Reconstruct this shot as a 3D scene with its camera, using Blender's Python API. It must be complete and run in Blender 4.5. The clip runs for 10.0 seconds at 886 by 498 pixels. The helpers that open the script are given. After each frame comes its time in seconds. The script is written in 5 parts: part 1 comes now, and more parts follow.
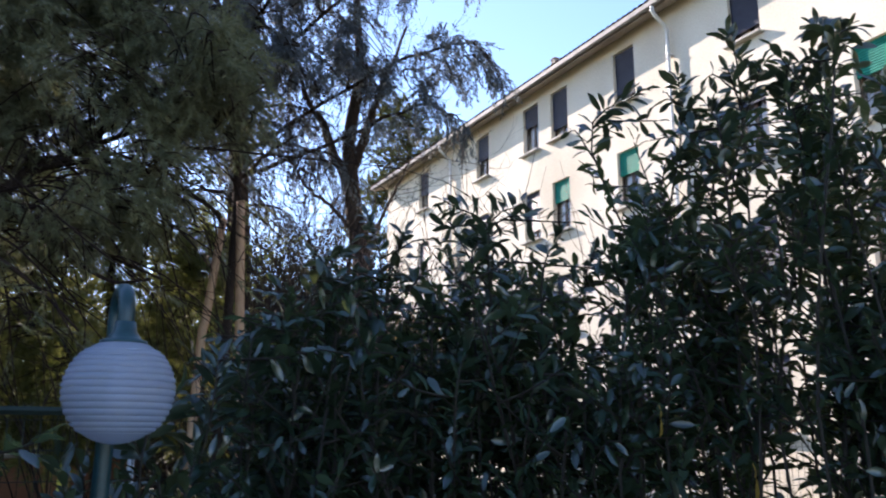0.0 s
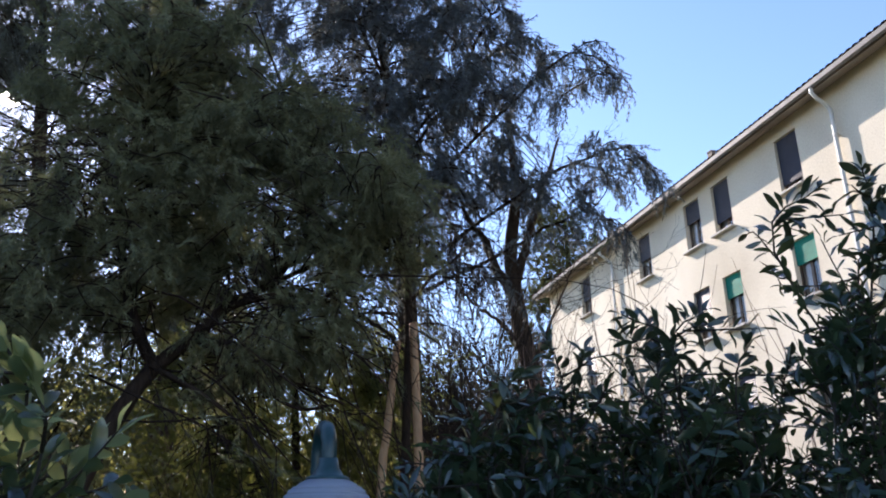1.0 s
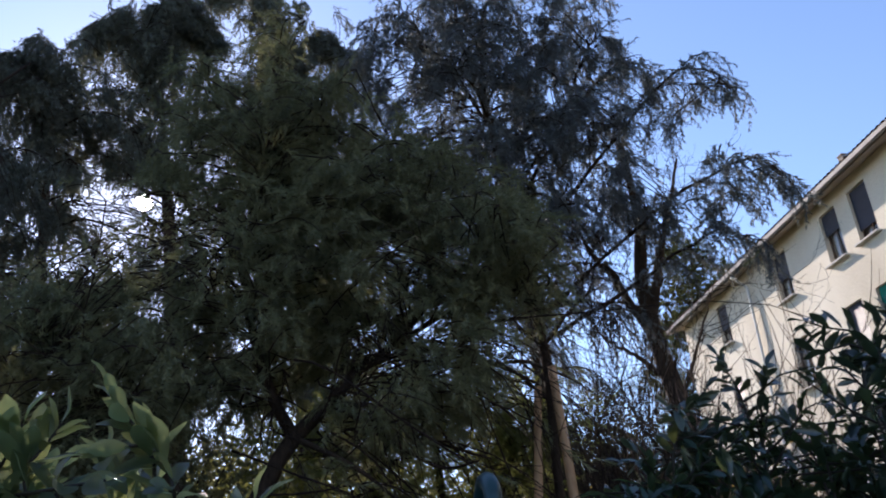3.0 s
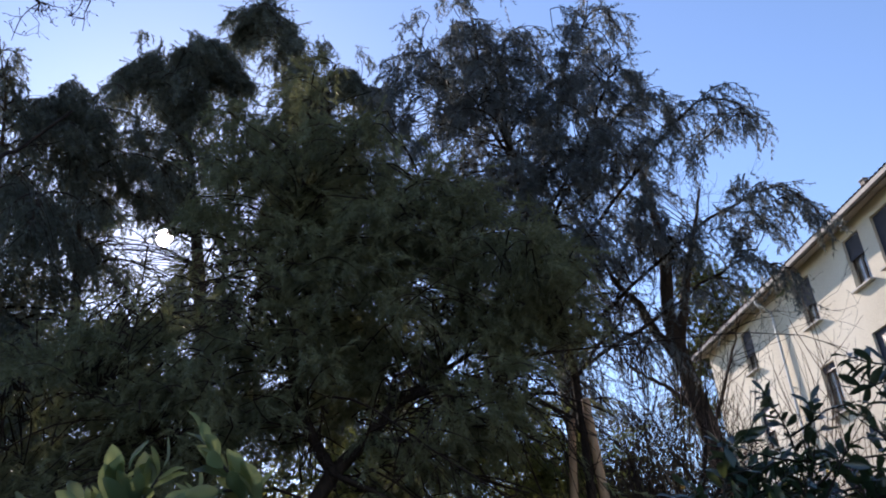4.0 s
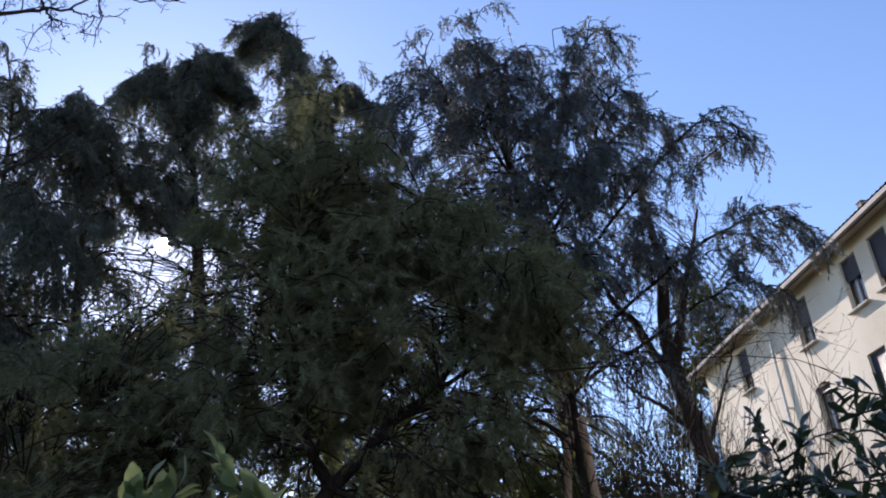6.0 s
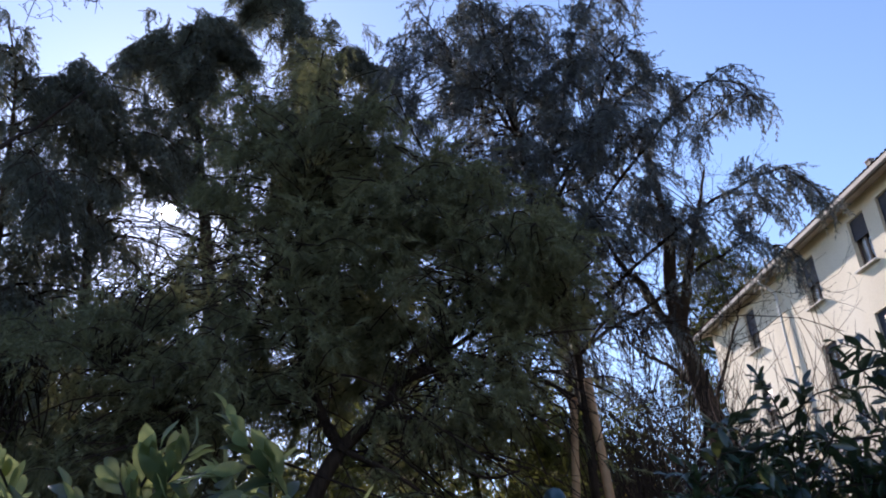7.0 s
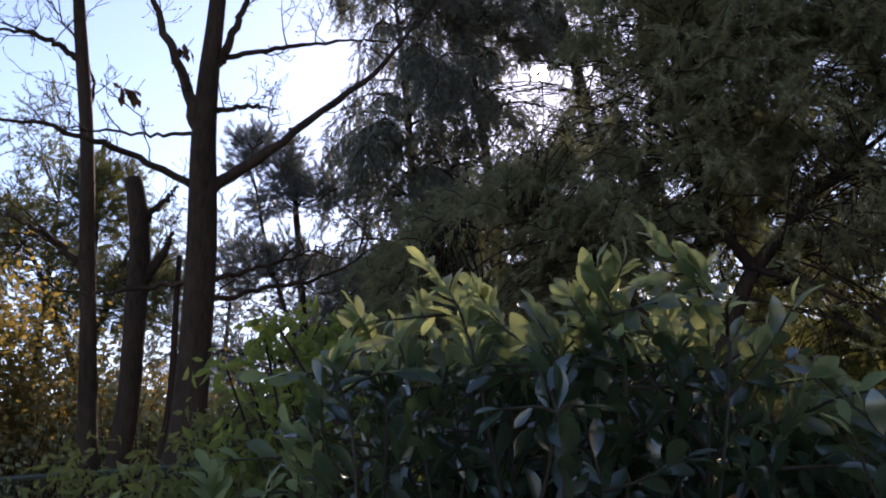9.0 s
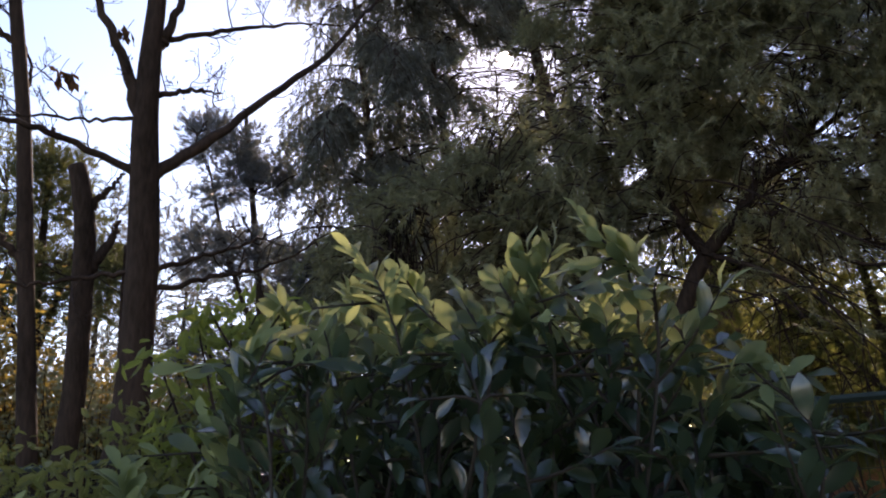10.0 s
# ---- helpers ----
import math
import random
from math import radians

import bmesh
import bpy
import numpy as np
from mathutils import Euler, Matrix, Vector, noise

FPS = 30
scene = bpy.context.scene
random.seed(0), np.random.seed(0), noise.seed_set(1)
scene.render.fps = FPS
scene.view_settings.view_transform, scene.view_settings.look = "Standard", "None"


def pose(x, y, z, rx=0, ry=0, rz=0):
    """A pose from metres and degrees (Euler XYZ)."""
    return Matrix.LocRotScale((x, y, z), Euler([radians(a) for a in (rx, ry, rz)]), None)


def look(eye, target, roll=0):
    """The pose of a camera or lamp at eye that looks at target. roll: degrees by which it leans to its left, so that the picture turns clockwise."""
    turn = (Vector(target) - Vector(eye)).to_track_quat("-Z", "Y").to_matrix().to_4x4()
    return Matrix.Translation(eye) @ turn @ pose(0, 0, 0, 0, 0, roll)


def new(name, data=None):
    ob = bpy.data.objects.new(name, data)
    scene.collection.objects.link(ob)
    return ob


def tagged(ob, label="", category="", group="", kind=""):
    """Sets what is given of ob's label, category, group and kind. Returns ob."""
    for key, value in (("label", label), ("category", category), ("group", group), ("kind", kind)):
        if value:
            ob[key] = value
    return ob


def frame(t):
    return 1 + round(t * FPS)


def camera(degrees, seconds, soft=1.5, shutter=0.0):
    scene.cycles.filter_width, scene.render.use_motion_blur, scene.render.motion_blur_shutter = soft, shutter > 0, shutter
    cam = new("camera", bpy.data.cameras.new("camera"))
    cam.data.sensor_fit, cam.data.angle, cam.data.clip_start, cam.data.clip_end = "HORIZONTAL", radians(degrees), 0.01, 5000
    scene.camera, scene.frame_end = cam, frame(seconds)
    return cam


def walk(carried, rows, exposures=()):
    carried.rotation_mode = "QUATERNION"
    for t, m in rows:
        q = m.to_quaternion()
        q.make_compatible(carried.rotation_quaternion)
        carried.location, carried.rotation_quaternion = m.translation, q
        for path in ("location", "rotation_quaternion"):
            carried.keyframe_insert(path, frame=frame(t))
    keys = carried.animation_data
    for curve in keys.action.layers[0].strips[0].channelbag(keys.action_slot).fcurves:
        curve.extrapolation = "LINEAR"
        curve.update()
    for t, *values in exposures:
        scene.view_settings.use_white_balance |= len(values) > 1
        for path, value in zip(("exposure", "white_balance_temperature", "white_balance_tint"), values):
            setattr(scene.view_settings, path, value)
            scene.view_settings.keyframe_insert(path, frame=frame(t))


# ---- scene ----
cam = camera(58.0, 10.0, soft=1.95, shutter=0.12)
PATH = [
    (0, (0.108, -0.003, 1.615), (1.018, 1.72, 2.063), 0.3),
    (0.5, (0.061, -0.012, 1.635), (0.677, 1.797, 2.224), 0.1),
    (1, (0.039, -0.014, 1.655), (0.551, 1.785, 2.362), -0.4),
    (1.5, (0.024, -0.005, 1.66), (0.551, 1.776, 2.402), -2.3),
    (2, (0.018, 0.043, 1.658), (0.468, 1.818, 2.461), -2.8),
    (2.5, (0.019, 0.142, 1.666), (0.35, 1.932, 2.493), -3.2),
    (3, (0.033, 0.296, 1.684), (0.252, 2.098, 2.523), -3.8),
    (3.2, (0.035, 0.34, 1.691), (0.187, 2.149, 2.53), -3.4),
    (4.5, (-0.157, 0.059, 1.684), (0.032, 1.813, 2.626), -4.7),
    (5, (-0.157, 0.019, 1.66), (0.03, 1.773, 2.603), -4.4),
    (6.5, (-0.109, 0.104, 1.695), (0.072, 1.871, 2.615), -3.1),
    (7, (-0.115, 0.063, 1.675), (0.048, 1.863, 2.532), -3.7),
    (7.5, (-0.078, 0.018, 1.642), (-0.215, 1.857, 2.417), -1.5),
    (8, (-0.104, -0.043, 1.643), (-0.469, 1.786, 2.364), -1.3),
    (8.5, (-0.158, -0.061, 1.583), (-0.853, 1.722, 2.163), -2.0),
    (9, (-0.139, -0.117, 1.57), (-0.932, 1.637, 2.114), -3.2),
    (9.5, (-0.139, -0.107, 1.58), (-0.931, 1.647, 2.124), -4.7),
    (10, (-0.069, -0.013, 1.576), (-0.791, 1.781, 2.085), -4.2),
]
walk(cam, [(t, look(eye, target, roll)) for t, eye, target, roll in PATH],
     exposures=[(0, 1.57, 6150, 21), (1.0, 1.28, 6150, 19), (2.5, 0.98, 6180, 20), (5.0, 0.82, 6050, 20), (6.6, 0.90, 6050, 21), (7.0, 0.97, 6100, 22), (7.5, 1.10, 6650, 28), (8.5, 1.24, 7000, 28), (9.5, 1.36, 7250, 28), (10.0, 1.50, 7500, 30)])

# ---- sky and sun ----
SUN_AZ, SUN_EL = -16.0, 27.6          # degrees from +y towards +x, and above the horizon
world = bpy.data.worlds.new("sky")
scene.world = world
world.use_nodes = True
wn = world.node_tree
sky = wn.nodes.new("ShaderNodeTexSky")
sky.sky_type = "NISHITA"
sky.sun_disc = False
sky.sun_elevation, sky.sun_rotation = radians(SUN_EL), radians(SUN_AZ)
sky.altitude, sky.air_density, sky.dust_density, sky.ozone_density = 100, 1.0, 0.2, 2.4
wn.links.new(sky.outputs[0], wn.nodes["Background"].inputs[0])
wn.nodes["Background"].inputs[1].default_value = 0.13


def towards(az, el):
    a, e = radians(az), radians(el)
    return Vector((math.sin(a) * math.cos(e), math.cos(a) * math.cos(e), math.sin(e)))


sun = new("sun", bpy.data.lights.new("sun", "SUN"))
sun.data.energy, sun.data.angle, sun.data.color = 5.0, radians(0.5), (1.0, 0.89, 0.74)
sun.matrix_world = look(towards(SUN_AZ, SUN_EL + 1.4) * 50, (0, 0, 0))


# ---- materials ----
def ramp(nt, stops):
    node = nt.nodes.new("ShaderNodeValToRGB")
    node.color_ramp.elements[0].position, node.color_ramp.elements[1].position = stops[0][0], stops[-1][0]
    for s in stops[1:-1]:
        node.color_ramp.elements.new(s[0])
    for e, s in zip(node.color_ramp.elements, stops):
        e.color = (*s[1], 1)
    return node


def surface(name, dark, light, scale=4.0, rough=0.7, bump=0.3, stretch=(1, 1, 1), fine=60.0, metallic=0.0, spots=None, coat=0.0, spec=0.3):
    """A two-scale noisy surface in object space."""
    m = bpy.data.materials.new(name)
    m.use_nodes = True
    nt = m.node_tree
    b = nt.nodes["Principled BSDF"]
    co = nt.nodes.new("ShaderNodeTexCoord")
    mp = nt.nodes.new("ShaderNodeMapping")
    mp.inputs["Scale"].default_value = stretch
    nt.links.new(co.outputs["Object"], mp.inputs[0])
    big, small = nt.nodes.new("ShaderNodeTexNoise"), nt.nodes.new("ShaderNodeTexNoise")
    for n, s, d in ((big, scale, 5), (small, fine, 3)):
        n.inputs["Scale"].default_value, n.inputs["Detail"].default_value = s, d
        nt.links.new(mp.outputs[0], n.inputs["Vector"])
    mix = nt.nodes.new("ShaderNodeMath")
    mix.operation = "MULTIPLY_ADD"
    mix.inputs[1].default_value = 0.4
    nt.links.new(small.outputs[0], mix.inputs[0])
    half = nt.nodes.new("ShaderNodeMath")
    half.operation = "MULTIPLY"
    half.inputs[1].default_value = 0.6
    nt.links.new(big.outputs[0], half.inputs[0])
    nt.links.new(half.outputs[0], mix.inputs[2])
    stops = [(0.3, dark), (0.7, light)]
    if spots:
        stops = [(0.3, dark), (0.55, light), (0.72, spots)]
    r = ramp(nt, stops)
    nt.links.new(mix.outputs[0], r.inputs[0])
    nt.links.new(r.outputs[0], b.inputs["Base Color"])
    b.inputs["Roughness"].default_value, b.inputs["Metallic"].default_value = rough, metallic
    b.inputs["Coat Weight"].default_value = coat
    b.inputs["Specular IOR Level"].default_value = spec
    if bump:
        bp = nt.nodes.new("ShaderNodeBump")
        bp.inputs["Strength"].default_value, bp.inputs["Distance"].default_value = bump, 0.02
        nt.links.new(mix.outputs[0], bp.inputs["Height"])
        nt.links.new(bp.outputs[0], b.inputs["Normal"])
    return m


def foliage(name, dark, light, through_colour, share=0.35, rough=0.5, gloss=0.3, scale=1.2, per_object=False):
    """Leaves: a diffuse and glossy face that also lets light through."""
    m = bpy.data.materials.new(name)
    m.use_nodes = True
    nt = m.node_tree
    b = nt.nodes["Principled BSDF"]
    geo, co = nt.nodes.new("ShaderNodeNewGeometry"), nt.nodes.new("ShaderNodeTexCoord")
    n = nt.nodes.new("ShaderNodeTexNoise")
    n.inputs["Scale"].default_value, n.inputs["Detail"].default_value = scale, 3
    nt.links.new(co.outputs["Object"], n.inputs["Vector"])
    add = nt.nodes.new("ShaderNodeMath")
    add.operation = "MULTIPLY_ADD"
    add.inputs[1].default_value = 0.5
    if per_object:
        rnd = nt.nodes.new("ShaderNodeObjectInfo").outputs["Random"]
    else:
        rnd = geo.outputs["Random Per Island"]
    nt.links.new(rnd, add.inputs[0])
    sub = nt.nodes.new("ShaderNodeMath")
    sub.operation = "SUBTRACT"
    sub.inputs[1].default_value = 0.25
    nt.links.new(n.outputs[0], sub.inputs[0])
    nt.links.new(sub.outputs[0], add.inputs[2])
    r = ramp(nt, [(0.15, dark), (0.85, light)])
    nt.links.new(add.outputs[0], r.inputs[0])
    nt.links.new(r.outputs[0], b.inputs["Base Color"])
    b.inputs["Roughness"].default_value = rough
    b.inputs["Specular IOR Level"].default_value = gloss
    tr = nt.nodes.new("ShaderNodeBsdfTranslucent")
    tr.inputs[0].default_value = (*through_colour, 1)
    mix = nt.nodes.new("ShaderNodeMixShader")
    mix.inputs[0].default_value = share
    nt.links.new(b.outputs[0], mix.inputs[1])
    nt.links.new(tr.outputs[0], mix.inputs[2])
    nt.links.new(mix.outputs[0], nt.nodes["Material Output"].inputs[0])
    return m


M_TERRACOTTA = surface("terracotta_render", (0.22, 0.10, 0.06), (0.40, 0.20, 0.12), 2.0, 0.9, 0.3)
M_GRASS = surface("grass_ground", (0.035, 0.045, 0.015), (0.11, 0.10, 0.04), 0.8, 0.95, 0.6, fine=25, spots=(0.16, 0.11, 0.05))
M_PLASTER = surface("cream_plaster", (0.45, 0.39, 0.295), (0.645, 0.58, 0.465), 0.45, 0.9, 0.15, (1, 1, 0.6), 30, spots=(0.71, 0.66, 0.56))
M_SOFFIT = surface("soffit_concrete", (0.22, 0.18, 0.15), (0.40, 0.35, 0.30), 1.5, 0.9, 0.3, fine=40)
M_GUTTER = surface("grey_gutter_sheet", (0.16, 0.145, 0.135), (0.30, 0.275, 0.26), 2.0, 0.5, 0.1, fine=40, metallic=0.2)
M_TILE = surface("brown_roof_tile", (0.07, 0.045, 0.035), (0.17, 0.10, 0.07), 3.0, 0.85, 0.4)
M_PIPE = surface("light_grey_pipe", (0.50, 0.49, 0.47), (0.66, 0.65, 0.63), 3.0, 0.45, 0.05)
M_SILL = surface("pale_stone_sill", (0.38, 0.35, 0.31), (0.55, 0.52, 0.47), 5.0, 0.8, 0.2)
M_FRAME = surface("brown_window_frame", (0.06, 0.04, 0.03), (0.13, 0.09, 0.06), 8.0, 0.5, 0.1)
M_SHUTTER = surface("dark_blue_grey_shutter", (0.018, 0.022, 0.04), (0.035, 0.04, 0.065), 6.0, 0.5, 0.05)
M_GREEN = surface("green_awning_cloth", (0.0, 0.14, 0.10), (0.01, 0.24, 0.17), 6.0, 0.7, 0.1)
M_CURTAIN = surface("white_curtain", (0.50, 0.47, 0.44), (0.72, 0.70, 0.67), 9.0, 0.9, 0.3, (1, 1, 0.1))
# room shade is put into this dark colour
M_ROOM = surface("room_wall_unlit_tone", (0.05, 0.045, 0.04), (0.09, 0.08, 0.07), 2.0, 0.9, 0.1)
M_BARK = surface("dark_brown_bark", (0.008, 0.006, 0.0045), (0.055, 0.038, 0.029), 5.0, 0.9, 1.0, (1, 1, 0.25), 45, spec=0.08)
M_BARK2 = surface("brown_cedar_bark", (0.022, 0.015, 0.011), (0.10, 0.07, 0.05), 5.0, 0.9, 0.9, (1, 1, 0.22), 40, spec=0.1)
M_STUMP = surface("tan_stripped_bark", (0.28, 0.15, 0.08), (0.54, 0.33, 0.19), 4.0, 0.8, 0.6, (1, 1, 0.3), 40)
M_CUT = surface("pale_sawn_wood", (0.50, 0.34, 0.18), (0.68, 0.50, 0.30), 9.0, 0.8, 0.2)
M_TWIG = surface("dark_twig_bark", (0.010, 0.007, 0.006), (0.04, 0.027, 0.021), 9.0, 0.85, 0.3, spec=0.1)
M_REDTWIG = surface("reddish_twig_bark", (0.10, 0.06, 0.045), (0.22, 0.14, 0.10), 9.0, 0.8, 0.2)
M_STEM = surface("green_brown_stem", (0.012, 0.010, 0.007), (0.034, 0.028, 0.018), 9.0, 0.7, 0.2)
M_LAMP = surface("dark_green_lamp_paint", (0.006, 0.026, 0.030), (0.014, 0.05, 0.058), 7.0, 0.38, 0.05, coat=0.12, spec=0.4)
M_FENCE = surface("dark_green_fence_wire", (0.010, 0.018, 0.013), (0.022, 0.036, 0.026), 9.0, 0.7, 0.05)
F_CEDAR = foliage("blue_green_cedar_needles", (0.040, 0.047, 0.052), (0.125, 0.142, 0.155), (0.14, 0.15, 0.13), 0.30, 0.55, 0.3)
F_DARK = foliage("dark_green_cedar_needles", (0.044, 0.051, 0.043), (0.145, 0.155, 0.128), (0.16, 0.17, 0.11), 0.28, 0.6, 0.25)
F_JUNIPER = foliage("olive_juniper_sprays", (0.068, 0.074, 0.042), (0.195, 0.198, 0.108), (0.19, 0.20, 0.09), 0.26, 0.6, 0.2)
F_PINE = foliage("olive_pine_needles", (0.03, 0.04, 0.015), (0.10, 0.11, 0.04), (0.12, 0.13, 0.04), 0.3, 0.6, 0.2)
F_YELLOW = foliage("yellow_green_leaves", (0.055, 0.062, 0.018), (0.15, 0.145, 0.045), (0.28, 0.27, 0.075), 0.4, 0.6, 0.2)
F_FRESH = foliage("fresh_green_leaves", (0.04, 0.06, 0.015), (0.10, 0.13, 0.035), (0.34, 0.40, 0.08), 0.48, 0.5, 0.3)
F_AUTUMN = foliage("ochre_autumn_leaves", (0.042, 0.036, 0.014), (0.125, 0.095, 0.032), (0.30, 0.22, 0.05), 0.42, 0.6, 0.2)
F_OLIVE = foliage("olive_yellow_sprays", (0.045, 0.052, 0.018), (0.13, 0.14, 0.045), (0.26, 0.28, 0.07), 0.35, 0.6, 0.2)
F_DEAD = foliage("dead_brown_leaves", (0.03, 0.018, 0.010), (0.08, 0.045, 0.025), (0.10, 0.05, 0.02), 0.2, 0.7, 0.1)
F_LAUREL = foliage("glossy_laurel_leaf", (0.006, 0.018, 0.014), (0.022, 0.048, 0.032), (0.28, 0.34, 0.11), 0.17, 0.26, 1.0, 3.0)
# extra translucency here makes the sunlit tips glow in weak light
F_LAUREL_LEAF = foliage("glossy_laurel_single_leaf", (0.008, 0.022, 0.015), (0.028, 0.056, 0.032), (0.46, 0.52, 0.21), 0.43, 0.34, 0.5, 3.0, True)
# same leaf, with the backlit dark of the right hedge put into its colour
F_LAUREL_SHADED = foliage("shaded_laurel_single_leaf", (0.006, 0.016, 0.011), (0.022, 0.042, 0.027), (0.20, 0.24, 0.08), 0.14, 0.28, 0.8, 3.0, True)
F_FAR = foliage("far_grey_green_woods", (0.03, 0.035, 0.02), (0.09, 0.085, 0.045), (0.10, 0.10, 0.04), 0.3, 0.7, 0.1)


# ---- mesh helpers ----


def mesh_object(name, v, f, material, parent=None, label="", smooth=False):
    me = bpy.data.meshes.new(name)
    if isinstance(f, np.ndarray):
        v, corners = np.ascontiguousarray(v, np.float32), f.shape[1]
        me.vertices.add(len(v))
        me.vertices.foreach_set("co", v.ravel())
        me.loops.add(f.size)
        me.loops.foreach_set("vertex_index", np.ascontiguousarray(f, np.int32).ravel())
        me.polygons.add(len(f))
        me.polygons.foreach_set("loop_start", np.arange(0, f.size, corners, dtype=np.int32))
        me.update(calc_edges=True)
        if not smooth:
            me.shade_flat()
    else:
        me.from_pydata(v, [], f)
    if smooth:
        me.shade_smooth()
    me.materials.append(material)
    ob = new(name, me)
    if parent is not None:
        ob.parent = parent
    return tagged(ob, label)


def part(name, bm, material, parent, label="", smooth=False):
    me = bpy.data.meshes.new(name)
    bm.to_mesh(me)
    bm.free()
    if smooth:
        me.shade_smooth()
    me.materials.append(material)
    ob = new(name, me)
    ob.parent = parent
    return tagged(ob, label)


def box(bm, lo, hi):
    c = [(a + b) / 2 for a, b in zip(lo, hi)]
    s = [b - a for a, b in zip(lo, hi)]
    return bmesh.ops.create_cube(bm, size=1, matrix=Matrix.Translation(c) @ Matrix.Diagonal((*s, 1)))["verts"]


def boxes(*pairs, bevel=0.0):
    bm = bmesh.new()
    for lo, hi in pairs:
        box(bm, lo, hi)
    if bevel:
        bmesh.ops.bevel(bm, geom=bm.edges[:], offset=bevel, segments=1, affect="EDGES")
    return bm


def thing(name, at, label, category, group=""):
    ob = new(name)
    ob.location = at
    ob.empty_display_size = 0.1
    return tagged(ob, label, category, group)


def cross(a, b):
    """The cross product of lines of vectors, without numpy's overhead."""
    a0, a1, a2, b0, b1, b2 = a[..., 0], a[..., 1], a[..., 2], b[..., 0], b[..., 1], b[..., 2]
    return np.stack([a1 * b2 - a2 * b1, a2 * b0 - a0 * b2, a0 * b1 - a1 * b0], -1)


class Soup:
    """Many tubes or leaves gathered into one mesh."""

    def __init__(self):
        self.v, self.f, self.n = [], [], 0

    def add(self, v, f):
        self.v.append(np.asarray(v, float))
        self.f.append(np.asarray(f) + self.n)
        self.n += len(v)

    def tube(self, path, radii, sides=5):
        p = np.asarray(path, float)
        r = np.broadcast_to(np.asarray(radii, float), (len(p),)) if np.ndim(radii) else np.full(len(p), radii)
        t = np.gradient(p, axis=0)
        t /= np.linalg.norm(t, axis=1, keepdims=True) + 1e-9
        ref = np.array([1.0, 0.3, 0.1]) if abs(t[0][2]) > 0.8 else np.array([0.0, 0.0, 1.0])
        u = cross(t, ref)
        u /= np.linalg.norm(u, axis=1, keepdims=True) + 1e-9
        w = cross(t, u)
        a = np.linspace(0, 2 * np.pi, sides, endpoint=False)
        ring = u[:, None] * np.cos(a)[None, :, None] + w[:, None] * np.sin(a)[None, :, None]
        v = (p[:, None] + ring * r[:, None, None]).reshape(-1, 3)
        i, j = np.meshgrid(np.arange(len(p) - 1), np.arange(sides), indexing="ij")
        k = (j + 1) % sides
        f = np.stack([i * sides + j, i * sides + k, (i + 1) * sides + k, (i + 1) * sides + j], -1).reshape(-1, 4)
        self.add(v, f)

    def scatter(self, tv, tf, pos, mats):
        """Copies of a template at pos (m, 3), turned and scaled by mats (m, 3, 3)."""
        v = np.einsum("mij,nj->mni", mats, tv) + pos[:, None]
        f = tf[None] + (np.arange(len(pos)) * len(tv))[:, None, None]
        self.add(v.reshape(-1, 3), f.reshape(-1, tf.shape[1]))

    def make(self, name, material, parent=None, label="", smooth=False):
        same = len({f.shape[1] for f in self.f}) == 1
        faces = np.concatenate(self.f) if same else [q for f in self.f for q in f.tolist()]
        return mesh_object(name, np.concatenate(self.v), faces, material, parent, label, smooth)


def unit(a):
    return a / (np.linalg.norm(a, axis=-1, keepdims=True) + 1e-9)


def frames_along(d, twist, size):
    """Turns (m, 3, 3) whose x axis lies along d, rolled by twist, scaled by size."""
    d = unit(np.asarray(d, float))
    up = np.where(np.abs(d[:, 2:3]) > 0.95, [[1.0, 0, 0]], [[0, 0, 1.0]])
    y = unit(np.cross(up, d))
    z = np.cross(d, y)
    c, s = np.cos(twist)[:, None], np.sin(twist)[:, None]
    y, z = y * c + z * s, z * c - y * s
    return np.stack([d, y, z], -1) * np.asarray(size, float)[:, None, None]


def curve(points, n=12):
    """A smooth line through a few points (Catmull-Rom)."""
    p = np.asarray(points, float)
    p = np.concatenate([[2 * p[0] - p[1]], p, [2 * p[-1] - p[-2]]])
    out = []
    per = max(2, n // (len(p) - 3))
    for i in range(1, len(p) - 2):
        for t in np.linspace(0, 1, per, endpoint=False):
            a, b, c, d = p[i - 1 : i + 3]
            out.append(0.5 * (2 * b + (c - a) * t + (2 * a - 5 * b + 4 * c - d) * t**2 + (3 * b - a - 3 * c + d) * t**3))
    return np.array(out + [p[-2]])


def polar(az, dist, z):
    return np.array([math.sin(radians(az)) * dist, math.cos(radians(az)) * dist, z])


def spray(n, length, needle, width, spread, droop, seed):
    """A twig of needles along x: n flat thin needles."""
    g = np.random.default_rng(seed)
    v, f = [], []
    for i in range(n):
        u = (i + g.random() * 0.8) / n
        p = np.array([u * length, 0, -droop * u * u * length])
        a = g.random() * 2 * np.pi
        d = unit(np.array([1.0, spread * np.cos(a), spread * np.sin(a)]))
        s = unit(np.cross(d, g.normal(size=3))) * width
        k = needle * (0.7 + 0.6 * g.random()) * (1 - 0.4 * u)
        q = len(v)
        v += [p - s * 0.5, p + s * 0.5, p + d * k]
        f.append([q, q + 1, q + 2])
    return np.array(v), np.array(f)


def bark_trunk(name, path, radii, material, parent, sides=10, label="", rough=0.06):
    """A tapered trunk with an uneven surface and a flared foot."""
    s = Soup()
    s.tube(path, radii, sides)
    v = s.v[0]
    c = np.repeat(np.asarray(path, float), sides, axis=0)
    k = np.array([noise.noise(Vector(p * np.array([5, 5, 1.2]))) for p in v])
    s.v[0] = c + (v - c) * (1 + rough * 2.5 * k[:, None])
    n = len(v)
    s.f.append(np.array([list(range(n - sides, n))]))
    return s.make(name, material, parent, label, smooth=True)


